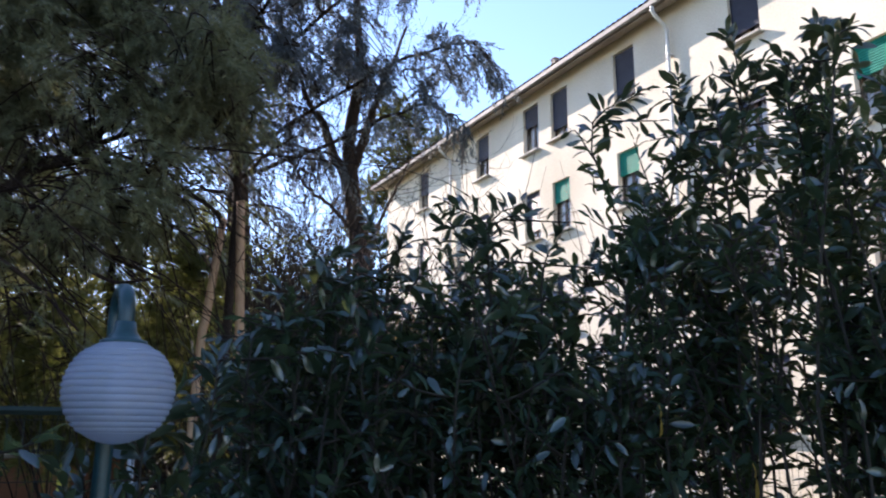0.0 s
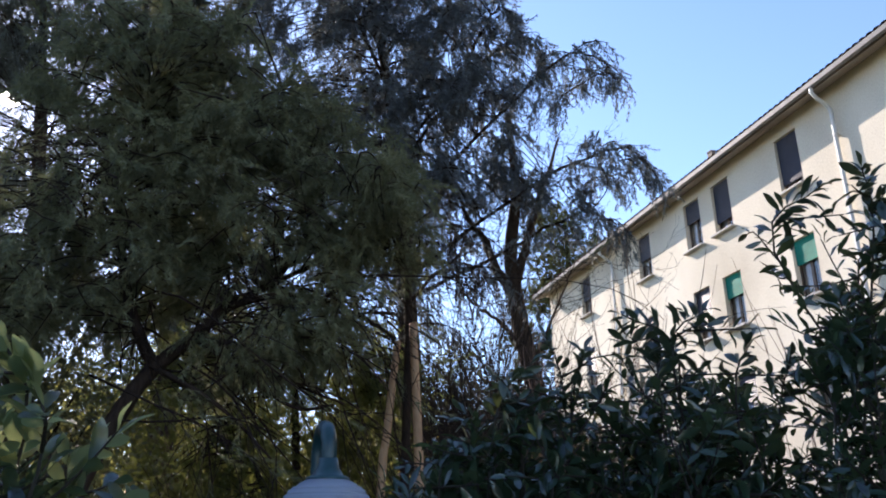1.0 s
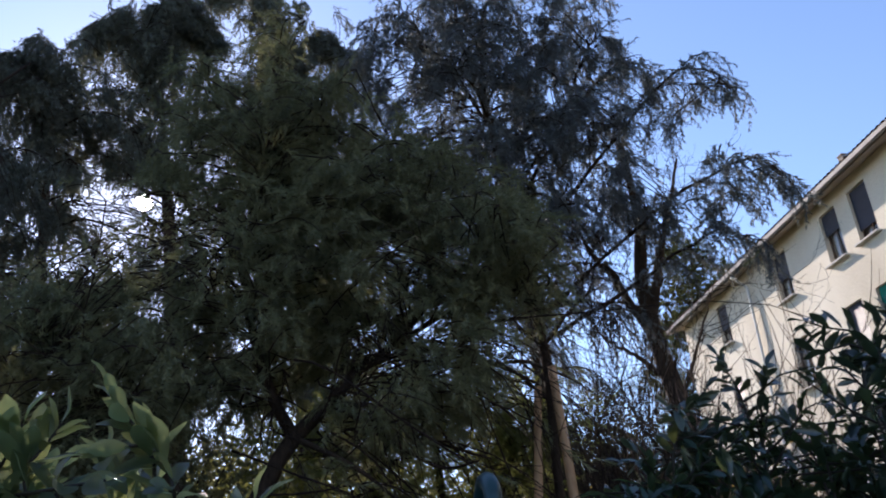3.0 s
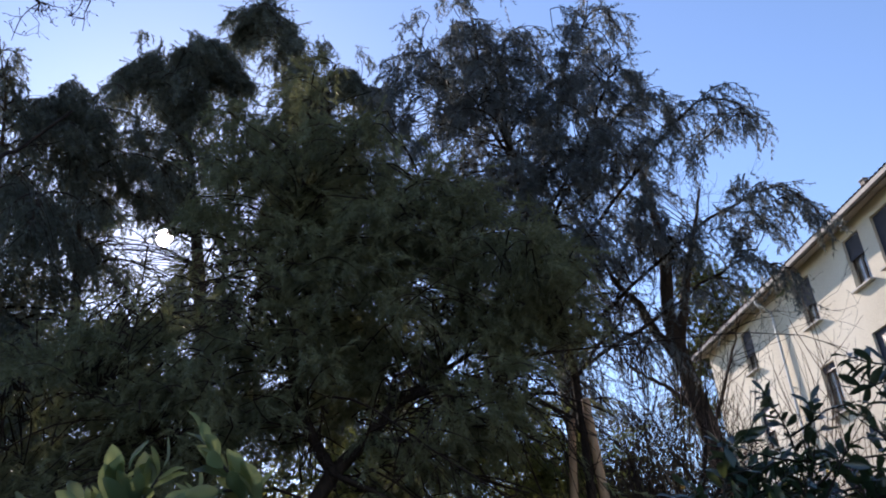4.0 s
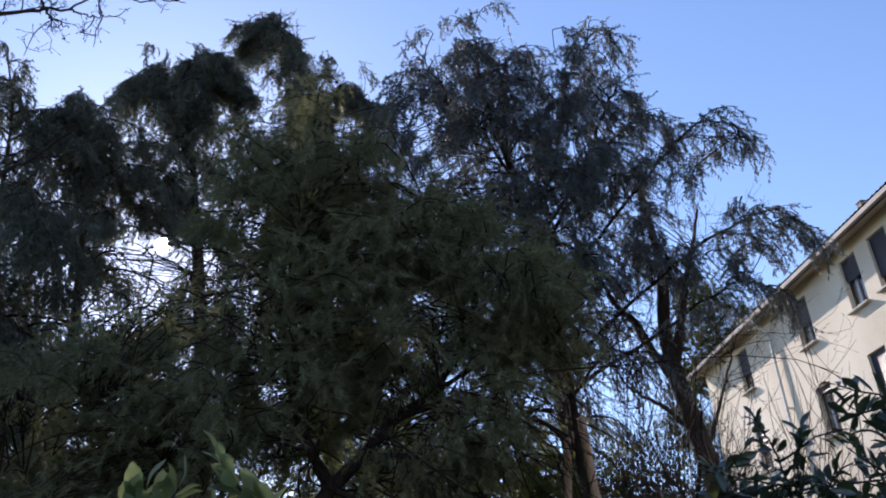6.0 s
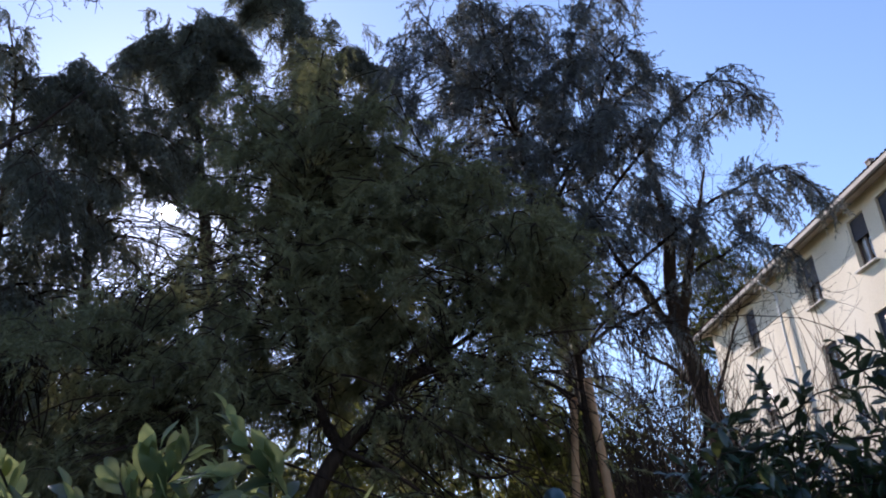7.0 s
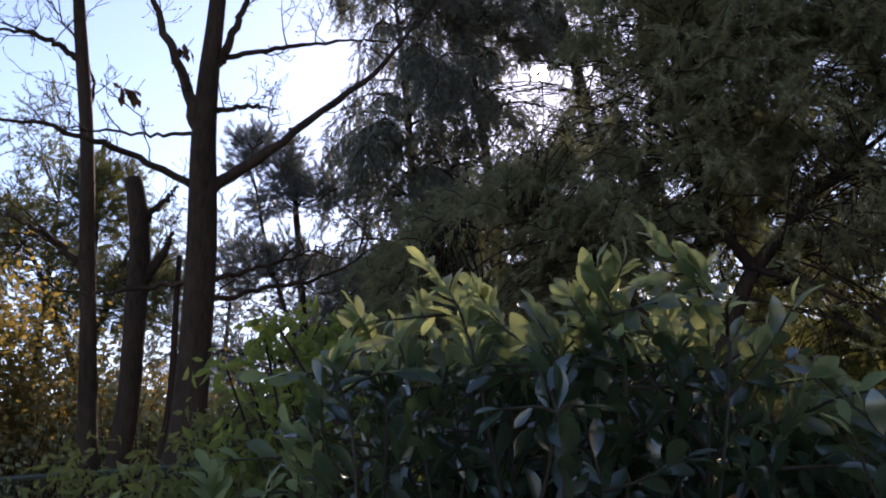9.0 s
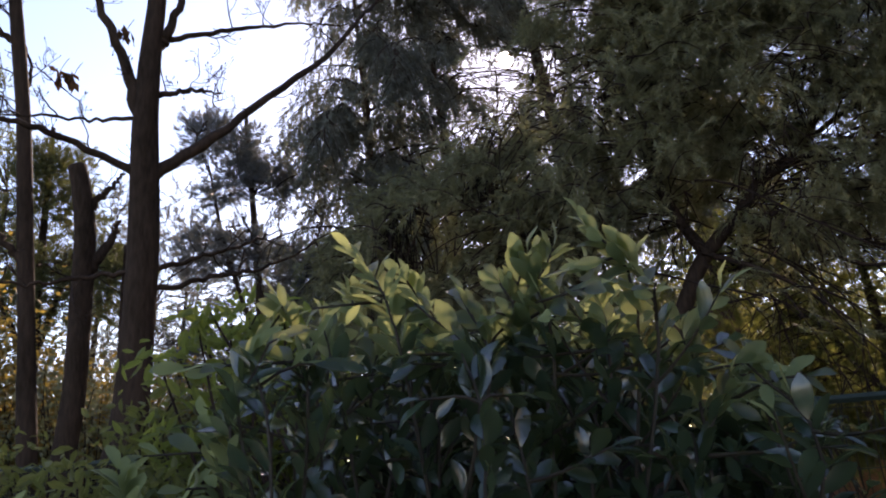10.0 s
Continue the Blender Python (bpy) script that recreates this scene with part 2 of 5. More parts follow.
# ---- the setting ----
def ground():
    n = 60
    a = np.sign(np.linspace(-1, 1, n)) * np.abs(np.linspace(-1, 1, n)) ** 3 * 600
    x, y = np.meshgrid(a, a, indexing="ij")
    z = np.array([[noise.noise(Vector((p * 0.35, q * 0.35, 0))) * 0.05 for p, q in zip(r, s)] for r, s in zip(x, y)])
    v = np.stack([x, y, z - 0.03], -1).reshape(-1, 3)
    i, j = np.meshgrid(np.arange(n - 1), np.arange(n - 1), indexing="ij")
    f = np.stack([i * n + j, (i + 1) * n + j, (i + 1) * n + j + 1, i * n + j + 1], -1).reshape(-1, 4)
    ob = mesh_object("ground", v, f.tolist(), M_GRASS, smooth=True)
    return tagged(ob, "rough garden ground of grass and fallen leaves", "ground", kind="structure")


ground()

# the sun seen through the crowns
bm = bmesh.new()
bmesh.ops.create_uvsphere(bm, u_segments=32, v_segments=16, radius=19)
glow = bpy.data.materials.new("sun_glow")
glow.use_nodes = True
gb = glow.node_tree.nodes["Principled BSDF"]
gb.inputs["Emission Color"].default_value, gb.inputs["Emission Strength"].default_value = (1.0, 0.93, 0.8, 1), 40
disc = part("backdrop", bm, glow, None)
disc.location = towards(SUN_AZ, SUN_EL) * 2000
tagged(disc, "low white winter sun in the sky", "sun", kind="structure")

# ---- apartment building: facade in the plane x = WALL_X ----
WALL_X, FAR_Y, NEAR_Y, SOFFIT, EDGE, EAVE_X = 14.0, 31.6, -8.0, 12.40, 12.22, 13.44
TOP_SILL, TOP_HEAD, STOREY = 10.42, 12.00, 2.92
COLUMNS = [27.58, 22.88, 19.82, 18.28, 15.27, 11.14, 8.22, 4.1, 2.6, -0.4]      # near edge of each window
WIN_W = 0.86


def wall_with_openings(ys, zs, openings, x0, x1):
    """A wall between x0 (front) and x1 with rectangular openings (y0, y1, z0, z1) cut through."""
    ys = sorted({*ys, *(o[0] for o in openings), *(o[1] for o in openings)})
    zs = sorted({*zs, *(o[2] for o in openings), *(o[3] for o in openings)})

    def solid(i, j):
        if not (0 <= i < len(ys) - 1 and 0 <= j < len(zs) - 1):
            return False
        y, z = (ys[i] + ys[i + 1]) / 2, (zs[j] + zs[j + 1]) / 2
        return not any(o[0] < y < o[1] and o[2] < z < o[3] for o in openings)

    v, f, at = [], [], {}

    def p(x, y, z):
        if (x, y, z) not in at:
            at[x, y, z] = len(v)
            v.append((x, y, z))
        return at[x, y, z]

    for i in range(len(ys) - 1):
        for j in range(len(zs) - 1):
            if not solid(i, j):
                continue
            a, b, c, d = ys[i], ys[i + 1], zs[j], zs[j + 1]
            f.append([p(x0, b, c), p(x0, a, c), p(x0, a, d), p(x0, b, d)])
            f.append([p(x1, a, c), p(x1, b, c), p(x1, b, d), p(x1, a, d)])
            if not solid(i - 1, j):
                f.append([p(x0, a, c), p(x1, a, c), p(x1, a, d), p(x0, a, d)])
            if not solid(i + 1, j):
                f.append([p(x1, b, c), p(x0, b, c), p(x0, b, d), p(x1, b, d)])
            if not solid(i, j - 1):
                f.append([p(x0, a, c), p(x0, b, c), p(x1, b, c), p(x1, a, c)])
            if not solid(i, j + 1):
                f.append([p(x0, b, d), p(x0, a, d), p(x1, a, d), p(x1, b, d)])
    return v, f


def slats(lo, hi, pitch, x, y0, y1):
    """A roller shutter: one sheet of bulging slats."""
    bm = bmesh.new()
    rows, z = [], hi
    while z > lo + 0.01:
        low = max(lo, z - pitch)
        rows += [(x, z), (x - 0.008, (z + low) / 2), (x, low + 0.006), (x + 0.006, low + 0.003)]
        z = low
    pts = [(bm.verts.new((p, y0, q)), bm.verts.new((p, y1, q))) for p, q in rows]
    for a, b in zip(pts, pts[1:]):
        bm.faces.new((a[0], a[1], b[1], b[0]))
    return bm


def window(house, y0, z0, z1, shut, style):
    """A window in its opening: frame, two sashes with panes, sill, roller shutter and curtain or awning."""
    y1 = y0 + WIN_W
    win = part("window", boxes(((WALL_X + 0.15, y0, z0), (WALL_X + 0.21, y0 + 0.05, z1)), ((WALL_X + 0.15, y1 - 0.05, z0), (WALL_X + 0.21, y1, z1)),
                               ((WALL_X + 0.15, y0 + 0.05, z1 - 0.05), (WALL_X + 0.21, y1 - 0.05, z1)), ((WALL_X + 0.15, y0 + 0.05, z0), (WALL_X + 0.21, y1 - 0.05, z0 + 0.06)),
                               ((WALL_X + 0.155, (y0 + y1) / 2 - 0.045, z0 + 0.06), (WALL_X + 0.205, (y0 + y1) / 2 + 0.045, z1 - 0.05))), M_FRAME, house)
    for a, b in ((y0 + 0.05, (y0 + y1) / 2 - 0.045), ((y0 + y1) / 2 + 0.045, y1 - 0.05)):
        pane = part("pane", boxes(((WALL_X + 0.178, a, z0 + 0.06), (WALL_X + 0.184, b, z1 - 0.05))), M_GLASS, win)
        pane.visible_shadow = False
    part("sill", boxes(((WALL_X - 0.16, y0 - 0.10, z0 - 0.06), (WALL_X + 0.15, y1 + 0.10, z0 - 0.004)), bevel=0.008), M_SILL, win, "pale stone window sill")
    bottom = z1 - 0.004 - shut * (z1 - z0 - 0.01)
    if shut > 0.05:
        part("shutter", slats(bottom, z1 - 0.004, 0.055, WALL_X + 0.09, y0 + 0.012, y1 - 0.012), M_GREEN if style == "green" else M_SHUTTER, win, "green roller shutter" if style == "green" else "dark roller shutter")
    if style:
        v, f, n = [], [], 24
        for i in range(n + 1):
            y = y0 + 0.06 + (WIN_W - 0.12) * i / n
            if abs(i - n / 2) < 3:
                continue
            k = WALL_X + 0.26 + 0.018 * math.sin(i * 1.9)
            v += [(k, y, z0 + 0.07), (k, y, z1 - 0.06)]
        f = [[2 * i, 2 * i + 2, 2 * i + 3, 2 * i + 1] for i in range(len(v) // 2 - 1) if v[2 * i + 2][1] - v[2 * i][1] < 0.06]
        mesh_object("curtain", v, f, M_CURTAIN, win, "white curtain")
    return win


M_GLASS = bpy.data.materials.new("window_glass")
M_GLASS.use_nodes = True
g = M_GLASS.node_tree.nodes["Principled BSDF"]
g.inputs["Transmission Weight"].default_value, g.inputs["Roughness"].default_value, g.inputs["IOR"].default_value = 1.0, 0.02, 1.45

house = thing("apartment_building", (WALL_X, 12, 0), "cream plastered apartment building with overhanging eaves", "building")
house.location = (0, 0, 0)
openings = []
for row in range(4):
    z0 = TOP_SILL - row * STOREY
    for y in COLUMNS:
        openings.append((y, y + WIN_W, z0, z0 + TOP_HEAD - TOP_SILL))
v, f = wall_with_openings([NEAR_Y, FAR_Y], [-0.2, SOFFIT], openings, WALL_X, WALL_X + 0.35)
mesh_object("wall", v, f, M_PLASTER, house, "cream plastered front wall")
part("wall", boxes(((WALL_X + 0.35, FAR_Y - 0.35, -0.2), (WALL_X + 9.65, FAR_Y, SOFFIT))), M_PLASTER, house)
part("wall", boxes(((WALL_X + 0.35, NEAR_Y, -0.2), (WALL_X + 9.65, NEAR_Y + 0.35, SOFFIT))), M_PLASTER, house)
part("wall", boxes(((WALL_X + 9.65, NEAR_Y, -0.2), (WALL_X + 10, FAR_Y, SOFFIT))), M_PLASTER, house)
# added inner wall and slabs, coloured dark so the windows look unlit
part("wall", boxes(((WALL_X + 1.6, NEAR_Y + 0.35, -0.2), (WALL_X + 1.7, FAR_Y - 0.35, SOFFIT))), M_ROOM, house, "inner wall coloured dark like an unlit room")
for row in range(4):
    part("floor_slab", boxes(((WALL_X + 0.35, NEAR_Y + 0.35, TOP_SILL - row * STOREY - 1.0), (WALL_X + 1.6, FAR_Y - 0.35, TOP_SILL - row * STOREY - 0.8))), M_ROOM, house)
# the eave: slab, soffit edge, gutter and roof
bm = bmesh.new()
prof = [(EAVE_X + 0.06, EDGE), (WALL_X, SOFFIT), (WALL_X + 10, SOFFIT), (WALL_X + 10.7, EDGE), (WALL_X + 10.7, EDGE + 0.12), (WALL_X + 10, SOFFIT + 0.12), (WALL_X, SOFFIT + 0.12), (EAVE_X + 0.06, EDGE + 0.12)]
ends = [[bm.verts.new((x, y, z)) for x, z in prof] for y in (NEAR_Y - 0.6, FAR_Y + 0.5)]
for k in range(len(prof)):
    q = (k + 1) % len(prof)
    bm.faces.new((ends[0][k], ends[0][q], ends[1][q], ends[1][k]))
bm.faces.new(ends[0]), bm.faces.new(ends[1][::-1])
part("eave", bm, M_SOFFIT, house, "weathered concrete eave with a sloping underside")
bm = bmesh.new()
prof = [(EAVE_X + 0.05, EDGE + 0.14), (EAVE_X + 0.03, EDGE + 0.04), (EAVE_X - 0.03, EDGE + 0.0), (EAVE_X - 0.09, EDGE + 0.04), (EAVE_X - 0.11, EDGE + 0.15), (EAVE_X - 0.10, EDGE + 0.16),
        (EAVE_X - 0.08, EDGE + 0.05), (EAVE_X - 0.03, EDGE + 0.015), (EAVE_X + 0.02, EDGE + 0.05), (EAVE_X + 0.045, EDGE + 0.14)]
ends = [[bm.verts.new((x, y, z)) for x, z in prof] for y in (NEAR_Y - 0.6, FAR_Y + 0.5)]
for k in range(len(prof)):
    q = (k + 1) % len(prof)
    bm.faces.new((ends[0][k], ends[0][q], ends[1][q], ends[1][k]))
part("gutter", bm, M_GUTTER, house, "grey sheet-metal gutter")
bm = bmesh.new()
rid = (WALL_X + 5, EDGE + 2.45)
prof = [(EAVE_X - 0.06, EDGE + 0.17), (rid[0], rid[1]), (WALL_X + 10.8, EDGE + 0.17), (WALL_X + 10.8, EDGE + 0.125), (WALL_X + 10, SOFFIT + 0.125), (WALL_X, SOFFIT + 0.125), (EAVE_X - 0.06, EDGE + 0.125)]
ends = [[bm.verts.new((x, y, z)) for x, z in prof] for y in (NEAR_Y - 0.65, FAR_Y + 0.55)]
for k in range(len(prof)):
    q = (k + 1) % len(prof)
    bm.faces.new((ends[0][k], ends[0][q], ends[1][q], ends[1][k]))
bm.faces.new(ends[0]), bm.faces.new(ends[1][::-1])
part("roof", bm, M_TILE, house, "brown tiled roof")
# a row of tile noses along the eave
s = Soup()
y = NEAR_Y - 0.6
while y < FAR_Y + 0.5:
    a = np.linspace(0, np.pi, 6)
    d = np.array([0.24, 0, 0.10])
    p = np.stack([np.full(6, EAVE_X - 0.12), y + 0.10 * np.cos(a), EDGE + 0.165 + 0.055 * np.sin(a)], -1)
    s.add(np.concatenate([p, p + d * 1.6]), [[k, k + 1, k + 7, k + 6] for k in range(5)])
    y += 0.215
s.make("tile_edge", M_TILE, house, "curved roof tiles along the eave")
part("roof_vent", boxes(((13.42, 18.05, EDGE + 0.15), (13.56, 18.25, EDGE + 0.42)), ((13.40, 18.03, EDGE + 0.42), (13.58, 18.27, EDGE + 0.45))), M_SOFFIT, house)
for y in (13.86, 25.5, 2.0):
    s = Soup()
    s.tube(curve([(EAVE_X - 0.03, y, EDGE + 0.02), (EAVE_X - 0.02, y, EDGE - 0.12), (EAVE_X + 0.10, y, EDGE - 0.24), (WALL_X - 0.25, y, EDGE - 0.38), (WALL_X - 0.13, y, EDGE - 0.52), (WALL_X - 0.12, y, EDGE - 0.8)], 30), 0.05, 10)
    s.tube([(WALL_X - 0.12, y, EDGE - 0.78), (WALL_X - 0.12, y, 0.0)], 0.05, 10)
    pipe = s.make("downpipe", M_PIPE, house, "light grey rainwater downpipe", smooth=True)
    for z in np.arange(1.0, SOFFIT - 1.0, 2.0):
        part("pipe_clip", boxes(((WALL_X - 0.176, y - 0.058, z), (WALL_X, y + 0.058, z + 0.03))), M_PIPE, pipe)
STYLES = {(0, 19.82): (0.42, "curtain"), (0, 22.88): (0.55, "curtain"), (0, 27.58): (0.6, "curtain"), (0, 18.28): (0.78, "curtain"), (0, 15.27): (0.86, "curtain"), (0, 11.14): (0.85, "curtain")}
for row in range(4):
    for k, y in enumerate(COLUMNS):
        z0 = TOP_SILL - row * STOREY
        shut, style = STYLES.get((row, y), (0.42, "green") if row == 1 and y in (15.27, 18.28, 8.22) else ((0.3, 0.6, 0.15, 0.8)[(k + row) % 4], "curtain"))
        window(house, y, z0, z0 + TOP_HEAD - TOP_SILL, shut, style)

# ---- wire fence behind the hedge ----
FENCE_Y, FENCE_TOP = 3.05, 1.68


def fence():
    base = thing("fence", (0, FENCE_Y, 0), "dark green welded wire fence with posts and top rail", "fence")
    for x in np.arange(-7.0, 7.1, 2.0):
        s = Soup()
        s.tube([(x, 0, -0.05), (x, 0, FENCE_TOP + 0.05)], 0.024, 8)
        s.add([(x, 0, FENCE_TOP + 0.07)] + [(x + 0.03 * math.cos(a), 0.03 * math.sin(a), FENCE_TOP + 0.045) for a in np.arange(8) * math.pi / 4], [[0, i + 1, (i + 1) % 8 + 1] for i in range(8)])
        s.make("post", M_FENCE, base, smooth=True)
    for z in (FENCE_TOP, 0.12):
        s = Soup()
        s.tube([(-7, 0, z), (7, 0, z)], 0.016, 6)
        s.make("rail", M_FENCE, base)
    s = Soup()
    for x in np.arange(-6.95, 7, 0.05):
        s.tube([(x, 0.003, 0.1), (x, 0.003, FENCE_TOP)], 0.0018, 3)
    for z in np.arange(0.15, FENCE_TOP, 0.1):
        s.tube([(-7, -0.001, z), (7, -0.001, z)], 0.0018, 3)
    tagged(s.make("wire_mesh", M_FENCE, base), kind="stuff")


fence()


# ---- globe lamp ----
def lathe(profile, sides=40):
    a = np.linspace(0, 2 * np.pi, sides, endpoint=False)
    v = [(r * math.cos(t), r * math.sin(t), z) for r, z in profile for t in a]
    f = [[i * sides + j, i * sides + (j + 1) % sides, (i + 1) * sides + (j + 1) % sides, (i + 1) * sides + j] for i in range(len(profile) - 1) for j in range(sides)]
    return np.array(v), f


def lamp():
    gx, gy, gz, r = 0.345, 2.205, 1.715, 0.133
    base = thing("garden_lamp", (gx - 0.01, gy + 0.13, 0), "dark green crook garden lamp with ribbed frosted globe", "garden lamp")
    back = 0.13
    s = Soup()
    s.tube([(0, 0, 0), (0, 0, 0.02), (0, 0, 0.5), (0, 0, 1.0), (0, 0, gz + 0.16)], [0.024, 0.024, 0.024, 0.024, 0.022], 14)
    s.tube([(0, 0, 0.0), (0, 0, 0.06), (0, 0, 0.10)], [0.06, 0.05, 0.026], 14)
    s.make("post", M_LAMP, base, "dark green painted post", smooth=True)
    s = Soup()
    a = np.linspace(0, np.pi, 14)
    arc = [(0.01 * (1 - math.cos(t)) / 2, -back / 2 + back / 2 * math.cos(t), gz + 0.20 + 0.065 * math.sin(t)) for t in a]
    s.tube([(0, 0, gz + 0.155)] + arc + [(0.01, -back, gz + 0.16)], 0.022, 14)
    s.make("crook", M_LAMP, base, "curved tube end", smooth=True)
    v, f = lathe([(0.0, 0.178), (0.026, 0.176), (0.03, 0.150), (0.038, 0.140), (0.042, 0.132), (0.058, 0.126), (0.060, 0.116), (0.0, 0.114)])
    mesh_object("collar", v + (0.01, -back, gz), f, M_LAMP, base, smooth=True)
    prof = []
    for th in np.linspace(12, 176, 330):
        t = radians(th)
        q = r * (1 + (0.034 * abs(math.sin(th * math.pi / 7.4)) ** 0.6 if 42 < th < 142 else 0))
        prof.append((q * math.sin(t), q * math.cos(t)))
    v, f = lathe(prof, 56)
    mesh_object("globe", v + (0.01, -back, gz), f, M_GLOBE, base, "ribbed frosted white globe", smooth=True)
    v, f = lathe([(0.0, 0.10), (0.018, 0.10), (0.02, 0.03), (0.032, 0.02), (0.034, -0.05), (0.02, -0.075), (0.0, -0.08)], 20)
    mesh_object("bulb", v + (0.01, -back, gz), f, M_BULB, base, "white bulb inside the globe", smooth=True)


M_GLOBE = bpy.data.materials.new("frosted_ribbed_globe")
M_GLOBE.use_nodes = True
nt = M_GLOBE.node_tree
b = nt.nodes["Principled BSDF"]
b.inputs["Base Color"].default_value, b.inputs["Roughness"].default_value = (0.44, 0.49, 0.60, 1), 0.15
tr, ms = nt.nodes.new("ShaderNodeBsdfTranslucent"), nt.nodes.new("ShaderNodeMixShader")
tr.inputs[0].default_value = (0.66, 0.70, 0.80, 1)
ms.inputs[0].default_value = 0.35
nt.links.new(b.outputs[0], ms.inputs[1])
nt.links.new(tr.outputs[0], ms.inputs[2])
gl, ms2 = nt.nodes.new("ShaderNodeBsdfTransparent"), nt.nodes.new("ShaderNodeMixShader")
gl.inputs[0].default_value = (0.9, 0.9, 0.92, 1)
ms2.inputs[0].default_value = 0.45
nt.links.new(ms.outputs[0], ms2.inputs[1])
nt.links.new(gl.outputs[0], ms2.inputs[2])
nt.links.new(ms2.outputs[0], nt.nodes["Material Output"].inputs[0])
M_BULB = surface("white_bulb", (0.22, 0.24, 0.28), (0.30, 0.32, 0.37), 8, 0.4, 0)
lamp()


# two stakes behind the fence
def stake(foot, top, radius, material, label):
    ob = thing("garden_stake", foot, label, "stake")
    s = Soup()
    tip = np.array(top) - np.array(foot)
    s.tube([(0, 0, -0.05), tip * 0.5, tip * 0.985, tip], [radius, radius, radius, radius * 0.5], 8)
    s.make("pole", material, ob, smooth=True)


M_YELLOW = surface("yellow_plastic", (0.45, 0.33, 0.02), (0.62, 0.47, 0.05), 6.0, 0.5, 0.05)
stake((0.27, 3.58, 0), (0.31, 3.59, 1.49), 0.012, M_YELLOW, "thin yellow plant stake behind the fence")
stake((0.57, 3.55, 0), (0.56, 3.56, 1.54), 0.014, M_PIPE, "pale grey pole behind the fence")

# low terracotta garden wall beyond the fence
low_wall = thing("garden_wall", (-0.3, 11.4, 0), "low terracotta garden wall with a flat coping", "wall")
part("wall", boxes(((-3.2, -0.1, -0.1), (1.9, 0.1, 1.28)), bevel=0.01), M_TERRACOTTA, low_wall)
part("coping", boxes(((-3.23, -0.14, 1.284), (1.93, 0.14, 1.34)), bevel=0.01), M_SILL, low_wall)


# ---- conifers ----
HANG = [spray(26, 0.30, 0.074, 0.0155, 0.9, 0.25, k) for k in range(4)]
FEATHER = [spray(34, 0.21, 0.078, 0.0076, 0.7, 0.12, 10 + k) for k in range(4)]
TUFT = [spray(26, 0.10, 0.10, 0.008, 0.8, 0.0, 20 + k) for k in range(3)]
LEAFLET = (np.array([(0, 0, 0), (0.5, 0.28, 0.05), (1, 0, 0), (0.5, -0.28, 0.05)]), np.array([[0, 1, 2, 3]]))
OVAL_LEAF = (np.array([(0, 0, 0), (0.22, 0.15, 0.04), (0.62, 0.2, 0.04), (1, 0, -0.06), (0.62, -0.2, 0.04), (0.22, -0.15, 0.04)]), np.array([[0, 3, 2, 1], [0, 5, 4, 3]]))
DOWN = np.array([0, 0, -1.0])


def place_sprays(soup, kinds, pos, dirs, size, g):
    pos, dirs = np.asarray(pos), np.asarray(dirs)
    pick = g.integers(0, len(kinds), len(pos))
    for k, (tv, tf) in enumerate(kinds):
        m = pick == k
        if m.any():
            soup.scatter(tv, tf, pos[m], frames_along(dirs[m], g.random(m.sum()) * 6.28, size * (0.7 + 0.6 * g.random(m.sum()))))


def between(line, s):
    """The place and the way at the share s of a line."""
    a = s * (len(line) - 1)
    q = int(min(a, len(line) - 2))
    d = line[q + 1] - line[q]
    return line[q] + d * (a - q), d / (np.linalg.norm(d) + 1e-9)


def hanging_twigs(limb, wood, pos, dirs, g, density, first=0.18, twig=1.0, hang=1.0, origin=None):
    """Side twigs that droop from a limb, with hanging sprays along them."""
    length = np.linalg.norm(np.diff(limb, axis=0), axis=1).sum()
    n = int((4 + 10 * length) * density)
    for j in range(n):
        s = first + (1 - first) * (j + g.random()) / n
        p, d = between(limb, s)
        across = np.array([-d[1], d[0], 0]) * (1 if j % 2 else -1)
        tl = twig * (0.16 + 0.20 * min(length, 2.2) * (1 - 0.6 * s)) * (0.35 + 1.1 * g.random() ** 1.5)
        tt = np.linspace(0, 1, 5)[:, None]
        tw = p + (d * 0.75 + across * 0.8 + g.normal(size=3) * 0.15) * tl * tt + DOWN * tl * hang * (0.1 * tt + 0.75 * tt**2)
        if origin is not None and g.random() < 0.7 * sun_gap((tw[2] + origin)[None])[0]:
            continue
        wood.tube(tw, np.linspace(0.006, 0.003, 5), 3)
        for r in g.random(max(2, int(tl * 10 * density))):
            c, h = between(tw, r)
            pos.append(c + g.normal(size=3) * 0.02)
            dirs.append(h * (1.1 - 0.55 * hang) + DOWN * 0.8 * hang + g.normal(size=3) * 0.35)
        pos.append(tw[-1])
        dirs.append(DOWN * hang + h * (1 - hang) + g.normal(size=3) * 0.25)


SUN_WAY = np.array(towards(SUN_AZ, SUN_EL + 1.4))


def sun_gap(p):
    """The share of the foliage that is missing at p, where the low sun comes through the crowns."""
    p = np.asarray(p)
    rel = p - np.array([-0.58, 1.9, 2.12])
    s = rel @ SUN_WAY
    off = rel - s[:, None] * SUN_WAY
    thin = np.where((s > 2.5) & ((np.hypot(off[:, 0], off[:, 1]) / 0.85) ** 2 + (off[:, 2] / 0.40) ** 2 < 1), 0.82, 0.0)
    low = p - np.array([-1.8, 3.1, 1.75])
    thin = np.where(np.linalg.norm(low - (low @ SUN_WAY)[:, None] * SUN_WAY, axis=1) < 0.36, 0.8, thin)
    rel = p - np.array([-0.12, -0.03, 1.62])
    way = np.array(towards(SUN_AZ, SUN_EL))
    return np.where(np.linalg.norm(rel - (rel @ way)[:, None] * way, axis=1) < 0.12, 0.92, thin)


